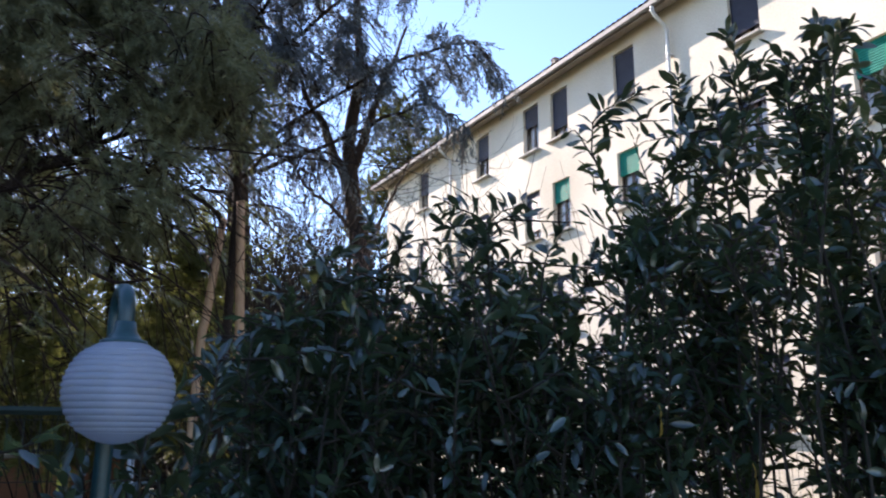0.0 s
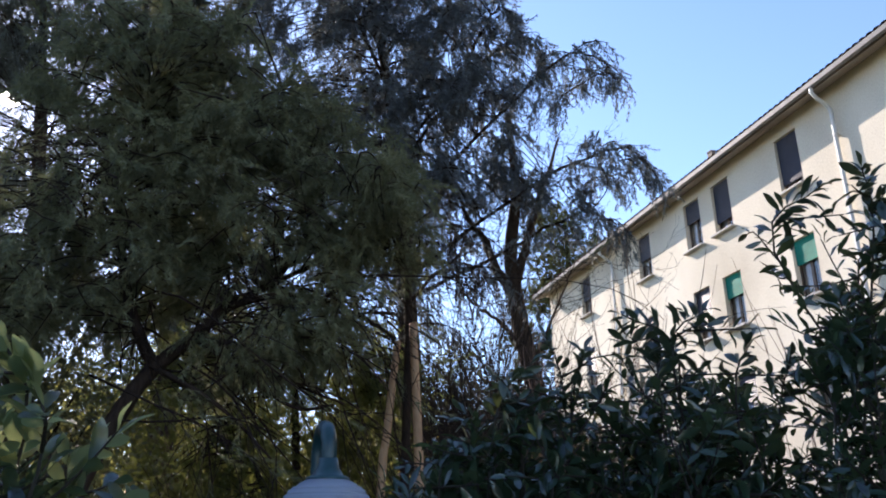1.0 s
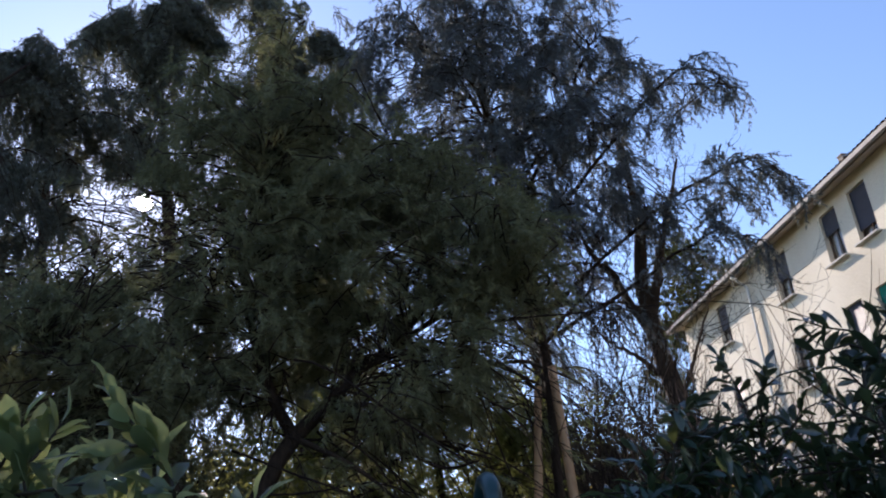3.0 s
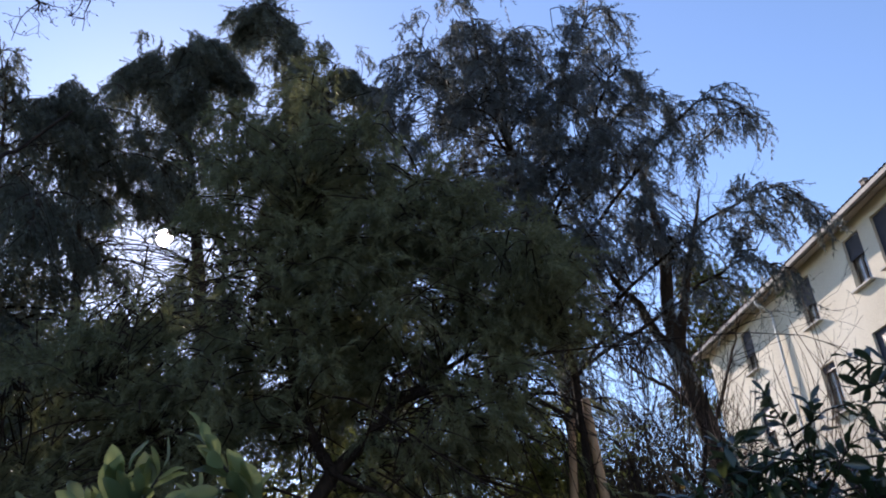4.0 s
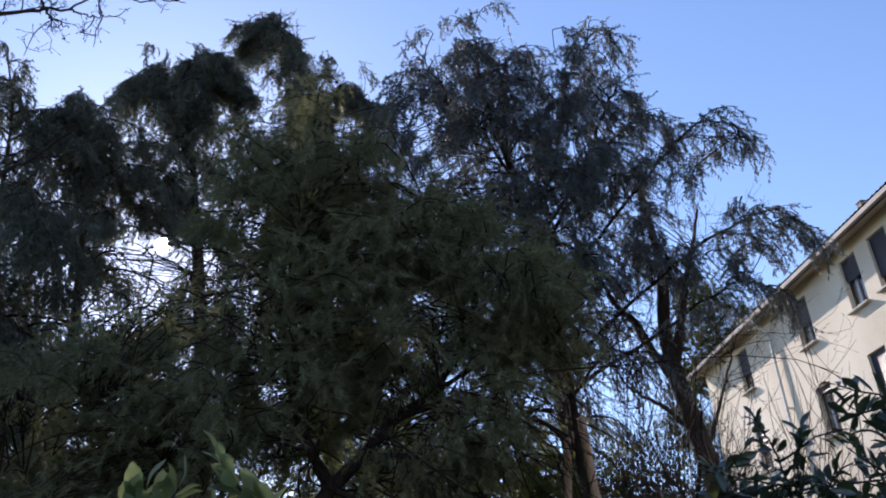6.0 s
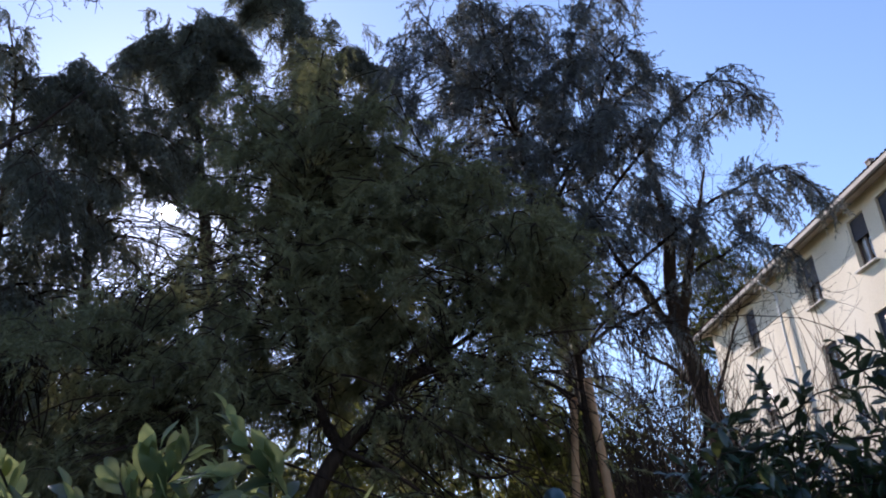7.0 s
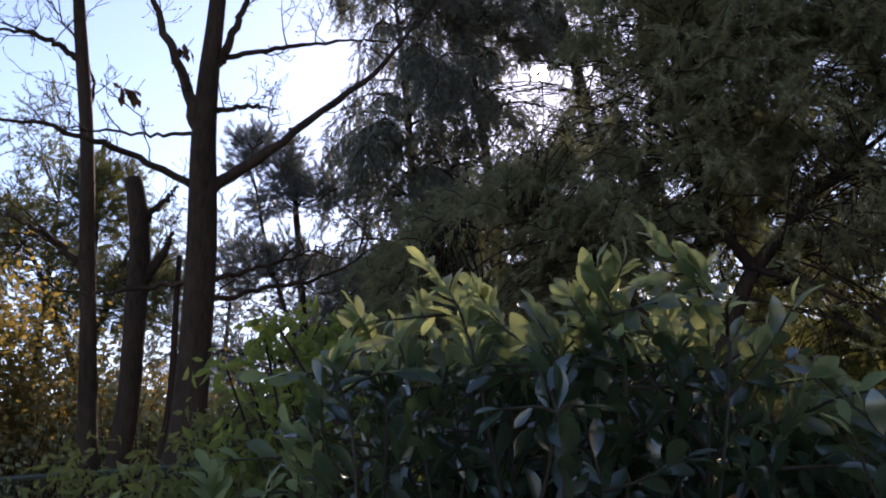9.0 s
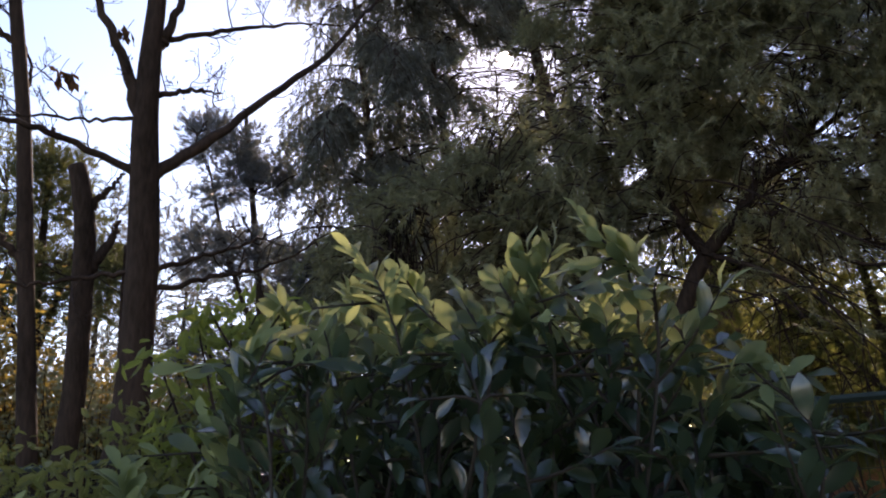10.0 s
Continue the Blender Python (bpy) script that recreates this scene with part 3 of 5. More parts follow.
def thin_out(pos, dirs, origin, g):
    pos, dirs = np.asarray(pos), np.asarray(dirs)
    keep = g.random(len(pos)) >= sun_gap(pos + dirs * 0.1 + origin)
    return pos[keep], dirs[keep]


def crown_points(g, top, foot, dist, depth, n, broken=-0.22, grain=1.7, ragged=0.25):
    """Points in a crown whose outline is given by azimuth and height at a distance: top and foot lines, uneven, with gaps."""
    top, foot = np.asarray(top, float), np.asarray(foot, float)
    out = []
    shift = g.random(3) * 50
    while len(out) < n:
        az = top[0, 0] + (top[-1, 0] - top[0, 0]) * g.random()
        hi, lo = np.interp(az, top[:, 0], top[:, 1]), np.interp(az, foot[:, 0], foot[:, 1])
        z = lo + (top[:, 1].max() - lo) * g.random()
        if z > hi - ragged * g.random() ** 2:
            continue
        d = dist + depth * float(np.clip(g.normal(), -1.8, 1.8))
        p = polar(az, d, z)
        if noise.noise(Vector(p * grain + shift)) > broken - 0.1 * g.random():
            out.append(p)
    return np.array(out)


def weeping_fill(points, bones, axis, wood, pos, dirs, g, length=0.6, sprays=14, droop=1.0):
    """Arching twigs at the points, grown from the nearest bone, that hang over outwards with needle sprays."""
    for q in points:
        out = unit(np.array([q[0] - axis[0], q[1] - axis[1], 0.0]) + g.normal(size=3) * np.array([0.9, 0.9, 0]))
        k = length * (0.5 + 0.9 * g.random())
        t = np.linspace(0, 1, 7)[:, None]
        arch = q + out * k * (t - 0.45) * 0.75 + np.array([0, 0, 1.0]) * k * (0.35 * t - droop * (0.75 + 0.3 * g.random()) * t**2.2 + 0.12)
        wood.tube(arch, np.linspace(0.009, 0.003, 7), 3)
        b = bones[np.argmin(((bones - arch[0]) ** 2).sum(1) + 0.8 * np.maximum(bones[:, 2] - arch[0][2], 0))]
        if np.linalg.norm(b - arch[0]) < 2.2:
            mid = (b + arch[0]) / 2 + np.array([0, 0, 0.1]) + g.normal(size=3) * 0.08
            wood.tube(curve([b, mid, arch[0]], 6), 0.008, 3)
        for r in g.random(sprays):
            c, h = between(arch, r)
            pos.append(c + g.normal(size=3) * np.array([0.05, 0.05, 0.03]))
            dirs.append(h * 0.6 + DOWN * 0.75 * droop + g.normal(size=3) * 0.4)


def cedar(trunk_path, radius, crown_from, reach, material, seed, label, count=110, density=1.0, limbs=(), limb_density=0.95, hang=1.0, gap=(0, 0), fills=(), fill_twig=0.6):
    """A deodar: trunk, limbs that rise and then hang, drooping sprays along them. reach(u): limb length at the share u of the crown's height."""
    g = np.random.default_rng(seed)
    path = curve(trunk_path, 28)
    origin = path[0].copy()
    tree = thing("cedar_tree", tuple(origin), label, "tree", "tall conifers behind the fence")
    path = path - origin
    top = path[-1][2]
    taper = radius * np.clip(1 - path[:, 2] / (top * 1.03), 0.04, 1) ** 0.8
    taper[0] *= 1.35
    bark_trunk("trunk", path, taper, M_BARK2, tree, 12, "rough brown trunk")
    wood, leaf = Soup(), Soup()
    pos, dirs = [], []
    bones = [path]
    for pts in limbs:
        p = curve(np.asarray(pts) - origin, 20)
        p[1:] += (np.cumsum(g.normal(size=(len(p) - 1, 3)), axis=0) * 0.022).clip(-0.12, 0.12)
        bones.append(p)
        r0 = min(0.032, radius * 0.2)
        bark_trunk("limb", p, np.linspace(r0, 0.008, len(p)), M_BARK, tree, 7)
        hanging_twigs(p, wood, pos, dirs, g, limb_density, 0.12, 0.95, hang, origin)
        for j in range(5):
            q, d = between(p, 0.35 + 0.13 * j)
            sgn = 1 if j % 2 else -1
            side = np.array([-d[1], d[0], 0]) * sgn
            k = (0.75 - 0.09 * j) * (0.7 + 0.6 * g.random())
            t = np.linspace(0, 1, 7)[:, None]
            b = q + (d * 0.8 + side * 0.7) * k * t + np.array([0, 0, 1]) * k * (0.25 * t - 0.6 * t**2)
            wood.tube(b, np.linspace(0.012, 0.004, 7), 4)
            hanging_twigs(b, wood, pos, dirs, g, limb_density, 0.1, 0.8, hang, origin)
    for i in range(count):
        u = (i + g.random()) / count
        z = crown_from + (top - crown_from) * u
        k = min(max(int(np.searchsorted(path[:, 2], z)), 1), len(path) - 1)
        w = (z - path[k - 1][2]) / (path[k][2] - path[k - 1][2] + 1e-6)
        start = path[k - 1] * (1 - w) + path[k] * w
        az = i * 2.39996 + g.normal() * 0.3
        if gap[0] < z < gap[1] and g.random() > 0.15:
            continue
        length = max(0.15, reach(u) * (0.35 + 0.85 * g.random()))
        out = np.array([math.cos(az), math.sin(az), 0])
        rise = 0.35 + 0.35 * g.random() + 0.6 * u
        t = np.linspace(0, 1, 9)[:, None]
        wob = g.normal(size=(1, 3)) * 0.07 * length
        limb = start + out * length * t + np.array([0, 0, 1]) * length * (rise * t - (0.45 + 0.5 * rise) * t**2.4) + wob * np.sin(t * 3.1) ** 2
        wood.tube(limb, np.linspace(0.012 + 0.018 * length / 2, 0.004, 9), 4)
        hanging_twigs(limb, wood, pos, dirs, g, density, hang=0.5 + 0.5 * hang, origin=origin)
    for spec in fills:
        points = crown_points(g, *spec) - origin
        weeping_fill(points, np.concatenate(bones), points.mean(0), wood, pos, dirs, g, fill_twig)
    pos, dirs = thin_out(pos, dirs, origin, g)
    place_sprays(leaf, HANG, pos, dirs, 1.0, g)
    tagged(wood.make("branchwork", M_BARK, tree), kind="stuff")
    tagged(leaf.make("crown", material, tree, "drooping needle sprays"), kind="stuff")
    return tree


# broad blue-grey cedar with long limbs towards the building
cedar([(2.62, 10.7, 0), (2.60, 10.7, 4), (2.3, 10.75, 8), (1.85, 10.9, 10.6), (1.8, 10.85, 11.7)], 0.21, 4.6,
      lambda u: 1.9 * (1 - u) ** 0.6 + 0.25, F_CEDAR, 12, "broad blue-grey weeping cedar with a dark trunk", 70, 0.8, hang=0.75, limb_density=0.55,
      fills=[([(0.3, 9.5), (1.6, 10.5), (4.2, 11.2), (6.5, 11.65), (9.8, 11.75), (12.2, 11.3), (13.6, 10.7), (14.2, 9.6)], [(0.3, 6.3), (14.2, 6.3)], 10.8, 0.6, 260),
             ([(12.8, 9.3), (15.0, 9.9), (17.6, 10.6), (19.4, 11.0), (20.8, 10.7), (21.8, 9.9), (22.3, 8.8), (22.8, 7.3)], [(12.8, 6.2), (18.0, 6.3), (22.8, 6.4)], 10.4, 0.5, 180),
             ([(23.0, 8.1), (25.6, 8.35), (27.5, 8.2), (29.0, 7.85)], [(23.0, 7.2), (29.0, 7.6)], 10.0, 0.15, 9, -0.4),
             ([(20.5, 6.5), (26.0, 6.8), (30.5, 6.8), (31.3, 6.5)], [(20.5, 5.6), (25.0, 5.7), (29.0, 6.2), (31.3, 6.2)], 9.8, 0.2, 17, -0.4)],
      limbs=[[(2.5, 10.7, 5.3), (3.3, 10.3, 6.0), (4.2, 9.3, 6.55), (4.75, 8.75, 6.75), (5.05, 8.45, 6.75), (5.25, 8.3, 6.4)],
             [(2.4, 10.7, 6.3), (3.2, 10.3, 7.2), (4.0, 9.6, 8.0), (4.5, 9.1, 8.3), (4.85, 8.85, 8.1), (5.0, 8.7, 7.7)],
             [(2.5, 10.7, 5.0), (3.5, 10.2, 5.5), (4.3, 9.4, 5.9), (4.7, 8.9, 5.95), (5.0, 8.6, 5.6)],
             [(2.2, 10.75, 7.5), (2.8, 10.5, 8.7), (3.1, 10.2, 10.2), (3.4, 9.9, 10.9), (3.65, 9.7, 10.9), (3.85, 9.6, 10.3)],
             [(2.3, 10.7, 7.2), (3.2, 10.3, 8.6), (3.6, 9.9, 9.5), (3.85, 9.7, 9.7), (4.05, 9.6, 9.3)],
             [(2.3, 10.7, 6.8), (3.0, 10.4, 7.9), (3.7, 10.0, 8.8), (4.2, 9.7, 9.0), (4.5, 9.5, 8.6)],
             [(2.23, 10.78, 8.6), (1.5, 10.9, 10.2), (1.05, 10.95, 11.0), (0.66, 11.0, 11.1), (0.35, 11.0, 10.5)],
             [(2.13, 10.82, 9.2), (2.15, 10.8, 10.6), (2.3, 10.7, 11.3), (2.5, 10.65, 11.3), (2.7, 10.6, 10.8)]])
# dark cedars towards the sun
cedar([(-0.6, 12.5, 0), (-0.8, 12.5, 6), (-1.3, 12.45, 10.8), (-1.5, 12.4, 12.6)], 0.24, 4.7,
      lambda u: 1.5 * (1 - u) ** 0.9 + 0.2, F_DARK, 13, "dark green weeping cedar with heavy lobed limbs", 80, 1.1, limb_density=2.2, fill_twig=0.5,
      fills=[([(-8.4, 11.6), (-7.6, 12.9), (-6.2, 12.8), (-4.6, 12.5), (-2.5, 12.2), (-0.9, 11.95), (0.5, 11.3), (1.8, 10.4)], [(-8.4, 8.4), (1.8, 8.2)], 12.5, 0.5, 160),
             ([(-11.6, 13.0), (-9.2, 13.25), (-7.4, 13.15)], [(-11.6, 12.5), (-9.6, 12.2), (-7.4, 11.8)], 12.4, 0.3, 34, -0.5),
             ([(-10.4, 10.6), (-9.4, 11.0), (-8.0, 11.3)], [(-10.4, 10.2), (-8.0, 9.4)], 12.5, 0.3, 8)],
      limbs=[[(-1.4, 12.43, 11.4), (-1.55, 12.4, 12.6), (-1.75, 12.37, 13.1), (-2.1, 12.35, 13.3), (-2.45, 12.3, 13.2), (-2.65, 12.26, 12.85)],
             [(-1.28, 12.45, 10.4), (-0.9, 12.5, 11.7), (-0.45, 12.53, 11.9), (0.02, 12.53, 11.5)]])
cedar([(-2.3, 12.3, 0), (-2.75, 12.2, 6), (-3.25, 12.0, 10.2), (-3.35, 11.9, 11.6)], 0.22, 5.0,
      lambda u: 1.05 * (1 - u) ** 0.5 + 0.2, F_DARK, 14, "dark green weeping cedar with a rounded lobed top", 85, 1.1, limb_density=2.2, fill_twig=0.5,
      fills=[([(-20.9, 10.3), (-19.8, 11.2), (-17.8, 11.45), (-15.6, 11.95), (-14.4, 11.75), (-13.6, 11.2)], [(-20.9, 10.0), (-15.6, 10.3), (-13.6, 10.8)], 12.1, 0.45, 70),
             ([(-22.6, 9.4), (-20.0, 10.0), (-15.2, 10.2)], [(-22.6, 6.4), (-15.2, 7.6)], 12.1, 0.5, 140, -0.1)],
      limbs=[[(-3.3, 12.1, 9.6), (-3.4, 11.8, 11.0), (-3.3, 11.75, 11.8), (-3.0, 11.8, 12.0), (-2.8, 11.85, 11.6)],
             [(-3.3, 12.1, 10.0), (-3.6, 11.7, 11.0), (-3.95, 11.5, 11.35), (-4.25, 11.4, 10.9)],
             [(-3.3, 12.1, 10.3), (-3.0, 11.9, 11.2), (-2.65, 11.9, 11.5), (-2.35, 11.95, 11.3)]])
cedar([(-4.3, 10.75, 0), (-4.2, 10.8, 5), (-4.2, 10.1, 8.8), (-4.2, 10.1, 9.5)], 0.16, 2.6,
      lambda u: 1.35 * (1 - u) ** 0.4 + 0.3, F_DARK, 15, "slim dark cedar in the row of conifers", 75, 0.95, limb_density=1.6,
      limbs=[[(-4.2, 10.1, 8.2), (-4.35, 10.0, 9.1), (-4.6, 9.9, 9.3), (-4.8, 9.85, 9.0)]])
cedar([(-4.9, 9.4, 0), (-4.85, 9.42, 5), (-4.8, 9.0, 8.2), (-4.75, 8.4, 9.0)], 0.13, 3.4,
      lambda u: 1.35 * (1 - u) ** 0.6 + 0.25, F_DARK, 16, "thin open cedar with long hanging limbs", 85, 0.9, limb_density=1.3,
      limbs=[[(-4.87, 9.42, 8.4), (-4.7, 9.5, 9.1), (-4.34, 9.66, 9.2), (-4.07, 9.78, 8.95)],
             [(-4.86, 9.42, 7.9), (-4.6, 9.55, 8.5), (-4.26, 9.7, 8.55), (-3.95, 9.8, 8.2)],
             [(-4.9, 9.4, 8.6), (-5.1, 9.3, 9.3), (-5.4, 9.13, 9.3), (-5.7, 9.0, 8.9)],
             [(-4.86, 9.42, 6.6), (-4.3, 9.0, 7.0), (-3.9, 8.4, 6.6), (-3.7, 7.9, 5.9)],
             [(-4.86, 9.42, 6.0), (-4.9, 8.9, 6.3), (-4.7, 8.2, 5.9), (-4.5, 7.7, 5.2)],
             [(-4.86, 9.42, 5.3), (-4.3, 9.1, 5.6), (-3.8, 8.6, 5.2), (-3.5, 8.2, 4.6)]])


def cluster_tree(name, base, limbs, blobs, material, kinds, seed, label, category, sprays, size=1.0, lift=0.3, bark=M_BARK, group="", clump=26):
    """A tree whose sprays fill uneven clumps; limbs: (points, radius); blobs: (centre, half sizes, share)."""
    g = np.random.default_rng(seed)
    tree = thing(name, tuple(base), label, category, group)
    base = np.asarray(base, float)
    heads = []
    for i, (pts, r) in enumerate(limbs):
        p = curve(np.asarray(pts, float) - base, 18)
        bark_trunk("trunk" if i == 0 else "limb", p, np.linspace(r, r * 0.3, len(p)), bark, tree, 9)
        heads.append(p)
    allp = np.concatenate(heads)
    wood, leaf = Soup(), Soup()
    pos, dirs = [], []
    total = sum(b[2] for b in blobs)
    for c, h, share in blobs:
        c, h = np.asarray(c, float) - base, np.asarray(h, float)
        m = int(sprays * share / total)
        clumps = max(4, m // clump)
        centres = c + unit(g.normal(size=(clumps, 3))) * (g.random((clumps, 1)) ** 0.45) * h
        for q in centres:
            k = np.argmin(((allp - q) ** 2).sum(1) + 0.4 * np.maximum(allp[:, 2] - q[2], 0))
            mid = (allp[k] + q) / 2 + np.array([0, 0, 0.12 * np.linalg.norm(q - allp[k])]) + g.normal(size=3) * 0.06
            w = curve([allp[k], mid, q], 6)
            wood.tube(w, np.linspace(0.012, 0.003, len(w)), 4)
            out = unit(q - c + np.array([0, 0, 0.2]))
            cl = m // clumps
            pp = q + g.normal(size=(cl, 3)) * np.array([0.12, 0.12, 0.09]) * size
            pos.append(pp)
            dirs.append(unit(pp - q) * 0.8 + out * 0.5 + np.array([0, 0, lift]) + g.normal(size=(cl, 3)) * 0.3)
    pos, dirs = thin_out(np.concatenate(pos), np.concatenate(dirs), base, g)
    place_sprays(leaf, kinds, pos, dirs, size, g)
    tagged(wood.make("branchwork", M_TWIG, tree), kind="stuff")
    tagged(leaf.make("crown", material, tree), kind="stuff")
    return tree


# olive juniper in front of the cedars, with a leaning trunk and long arching bare limbs below
J = 6.4
jb = np.array((-1.25, 6.3, 0.0))
jl = [([jb, (-1.0, 6.32, 1.6), (-0.67, 6.35, 2.56), (-0.44, 6.38, 2.98), (-0.18, 6.39, 3.22), (0.05, 6.39, 3.5), (0.25, 6.39, 3.62), (0.63, 6.36, 4.06), (0.8, 6.35, 4.6)], 0.085),
      ([(0.05, 6.39, 3.5), (0.46, 6.28, 3.6), (0.81, 6.24, 3.57), (1.18, 6.19, 3.4), (1.4, 6.14, 3.26)], 0.03),
      ([(-0.18, 6.39, 3.22), (0.14, 6.19, 3.01), (0.4, 6.18, 2.8), (0.66, 6.16, 2.67), (0.91, 6.13, 2.71)], 0.026),
      ([(-0.44, 6.38, 2.98), (-0.12, 6.19, 2.79), (0.17, 6.19, 2.59), (0.47, 6.18, 2.3)], 0.024),
      ([(-0.18, 6.39, 3.22), (0.22, 6.29, 3.16), (0.58, 6.27, 2.9), (1.01, 6.21, 2.73)], 0.024),
      ([(-0.44, 6.38, 2.98), (-0.62, 6.36, 3.32), (-0.76, 6.34, 3.76), (-0.85, 6.32, 4.32), (-0.7, 6.3, 5.4), (-0.62, 6.3, 6.5)], 0.05),
      ([(0.63, 6.36, 4.06), (0.95, 6.33, 4.35), (1.25, 6.28, 4.5), (1.55, 6.2, 4.55)], 0.03),
      ([(0.25, 6.39, 3.62), (0.8, 6.33, 3.95), (1.15, 6.28, 4.05), (1.45, 6.2, 4.1)], 0.026),
      ([(0.8, 6.35, 4.6), (0.7, 6.4, 5.0), (0.45, 6.4, 5.3)], 0.022),
      ([(-0.9, 6.33, 1.9), (-1.3, 6.3, 2.7), (-1.8, 6.2, 3.3), (-2.3, 6.1, 3.7), (-2.9, 6.0, 3.7)], 0.045)]


def juniper():
    """A broad crown of feathery plumes over a leaning trunk and bare arching limbs."""
    g = np.random.default_rng(21)
    tree = thing("juniper_tree", tuple(jb), "olive green juniper with long arching bare limbs", "tree")
    bones = []
    for i, (pts, r) in enumerate(jl):
        p = curve(np.asarray(pts, float) - jb, 18)
        bark_trunk("trunk" if i == 0 else "limb", p, np.linspace(r, r * 0.3, len(p)), M_BARK, tree, 9)
        bones.append(p)
    bones = np.concatenate(bones)
    wood, leaf = Soup(), Soup()
    pos, dirs = [], []
    outlines = [
        ([(-13.5, 5.35), (-11.5, 6.0), (-8.6, 6.45), (-5.5, 6.7), (-2.8, 6.3), (0.0, 5.75), (2.9, 5.4), (5.8, 5.5), (10.2, 5.2), (13.8, 4.7), (15.4, 4.1)],
         [(-13.5, 3.0), (-9.6, 3.25), (-3.8, 3.5), (2.4, 3.72), (8.7, 3.85), (10.5, 4.0), (15.4, 4.05)], J, 0.5, 700, -0.155),
        ([(-31.0, 3.4), (-28.0, 3.75), (-25.0, 4.05), (-21.0, 4.55), (-17.5, 4.85), (-13.5, 5.3)],
         [(-31.0, 2.6), (-13.5, 2.8)], J + 0.3, 0.45, 330, -0.2),
        ([(-1.5, 3.55), (4.0, 3.8), (9.5, 3.9)], [(-1.5, 2.7), (6.0, 3.0), (9.5, 3.3)], J, 0.4, 55, -0.12)]
    for spec in outlines:
        for q in crown_points(g, *spec, grain=1.9, ragged=0.35) - jb:
            out = unit(np.array([q[0] - 1.2, q[1], 0.0]) * 0.4 + g.normal(size=3) * np.array([1, 1, 0.2]))
            k = 0.22 + 0.3 * g.random()
            t = np.linspace(0, 1, 6)[:, None]
            plume = q + out * k * (t - 0.4) + np.array([0, 0, 1.0]) * k * (0.75 * t - 0.9 * t**2 - 0.05)
            wood.tube(plume, np.linspace(0.007, 0.0025, 6), 3)
            b = bones[np.argmin(((bones - plume[0]) ** 2).sum(1) + 0.5 * np.maximum(bones[:, 2] - plume[0][2], 0))]
            mid = (b + plume[0]) / 2 + np.array([0, 0, 0.1 * np.linalg.norm(plume[0] - b)]) + g.normal(size=3) * 0.07
            wood.tube(curve([b, mid, plume[0]], 6), 0.006, 3)
            for r in g.random(12):
                c, h = between(plume, r)
                pos.append(c + g.normal(size=3) * np.array([0.045, 0.045, 0.03]))
                dirs.append(h * 0.5 + DOWN * (0.15 + 0.6 * g.random()) + g.normal(size=3) * 0.4)
    for s0, way, n, spread, length in [((0.05, 6.39, 3.5), (0.85, -0.1, 0.2), 20, 0.4, 1.4), ((-0.18, 6.39, 3.22), (0.8, -0.1, 0.05), 18, 0.4, 1.3),
                                       ((-0.44, 6.38, 2.98), (0.75, -0.1, 0.0), 15, 0.4, 1.2), ((0.4, 6.38, 3.8), (0.8, -0.1, 0.1), 12, 0.4, 1.1)]:
        for _ in range(n):
            d = np.asarray(way) + g.normal(size=3) * spread
            k = length * (0.5 + 0.8 * g.random())
            t = np.linspace(0, 1, 10)[:, None]
            a = np.asarray(s0) - jb + g.normal(size=3) * np.array([0.3, 0.15, 0.22]) + d * k * t + DOWN * k * 0.55 * t**2 + g.normal(size=3) * 0.09 * np.sin(t * 4 + g.random() * 3) + g.normal(size=3) * 0.04 * np.sin(t * 9)
            wood.tube(a, np.linspace(0.009, 0.0025, 10), 4)
            for _ in range(7):
                q, w = between(a, 0.2 + 0.8 * g.random())
                e = unit(w + g.normal(size=3) * 0.6)
                u = np.linspace(0, 1, 5)[:, None]
                tl = 0.18 + 0.35 * g.random()
                wood.tube(q + e * tl * u + DOWN * 0.25 * tl * u**2, np.linspace(0.005, 0.002, 5), 3)
                if g.random() < 0.2:
                    pos.append(q + e * tl)
                    dirs.append(e)
    pos, dirs = thin_out(pos, dirs, jb, g)
    place_sprays(leaf, FEATHER, pos, dirs, 1.0, g)
    tagged(wood.make("branchwork", M_TWIG, tree), kind="stuff")
    tagged(leaf.make("crown", F_JUNIPER, tree, "feathery olive sprays"), kind="stuff")


juniper()
# a second, more yellow one further back
cluster_tree("juniper_tree", polar(6, 9.5, 0), [([polar(6, 9.5, 0), polar(6, 9.5, 2.2), polar(5, 9.5, 4.6)], 0.09), ([polar(6, 9.5, 1.6), polar(9, 9.5, 2.6), polar(11, 9.5, 3.4)], 0.04), ([polar(6, 9.5, 1.8), polar(2, 9.5, 2.8), polar(-1, 9.5, 3.4)], 0.04)],
             [(polar(a, 9.5, z), (0.5, 0.5, 0.4), w) for a, z, w in ((-4, 3.4, 1), (-2, 2.6, 1), (0, 3.6, 1), (1, 2.0, 1), (3, 2.9, 1), (4, 4.2, 1), (5, 1.7, 1), (6, 3.5, 1), (8, 2.4, 1.2), (9.5, 3.7, 1), (10.5, 2.9, 1), (11.5, 1.9, 1), (12.5, 3.6, 0.7), (3, 1.4, 0.8))],
             F_OLIVE, FEATHER, 22, "yellow-olive juniper behind the arching limbs", "tree", 4800, 1.15, -0.15, clump=22)
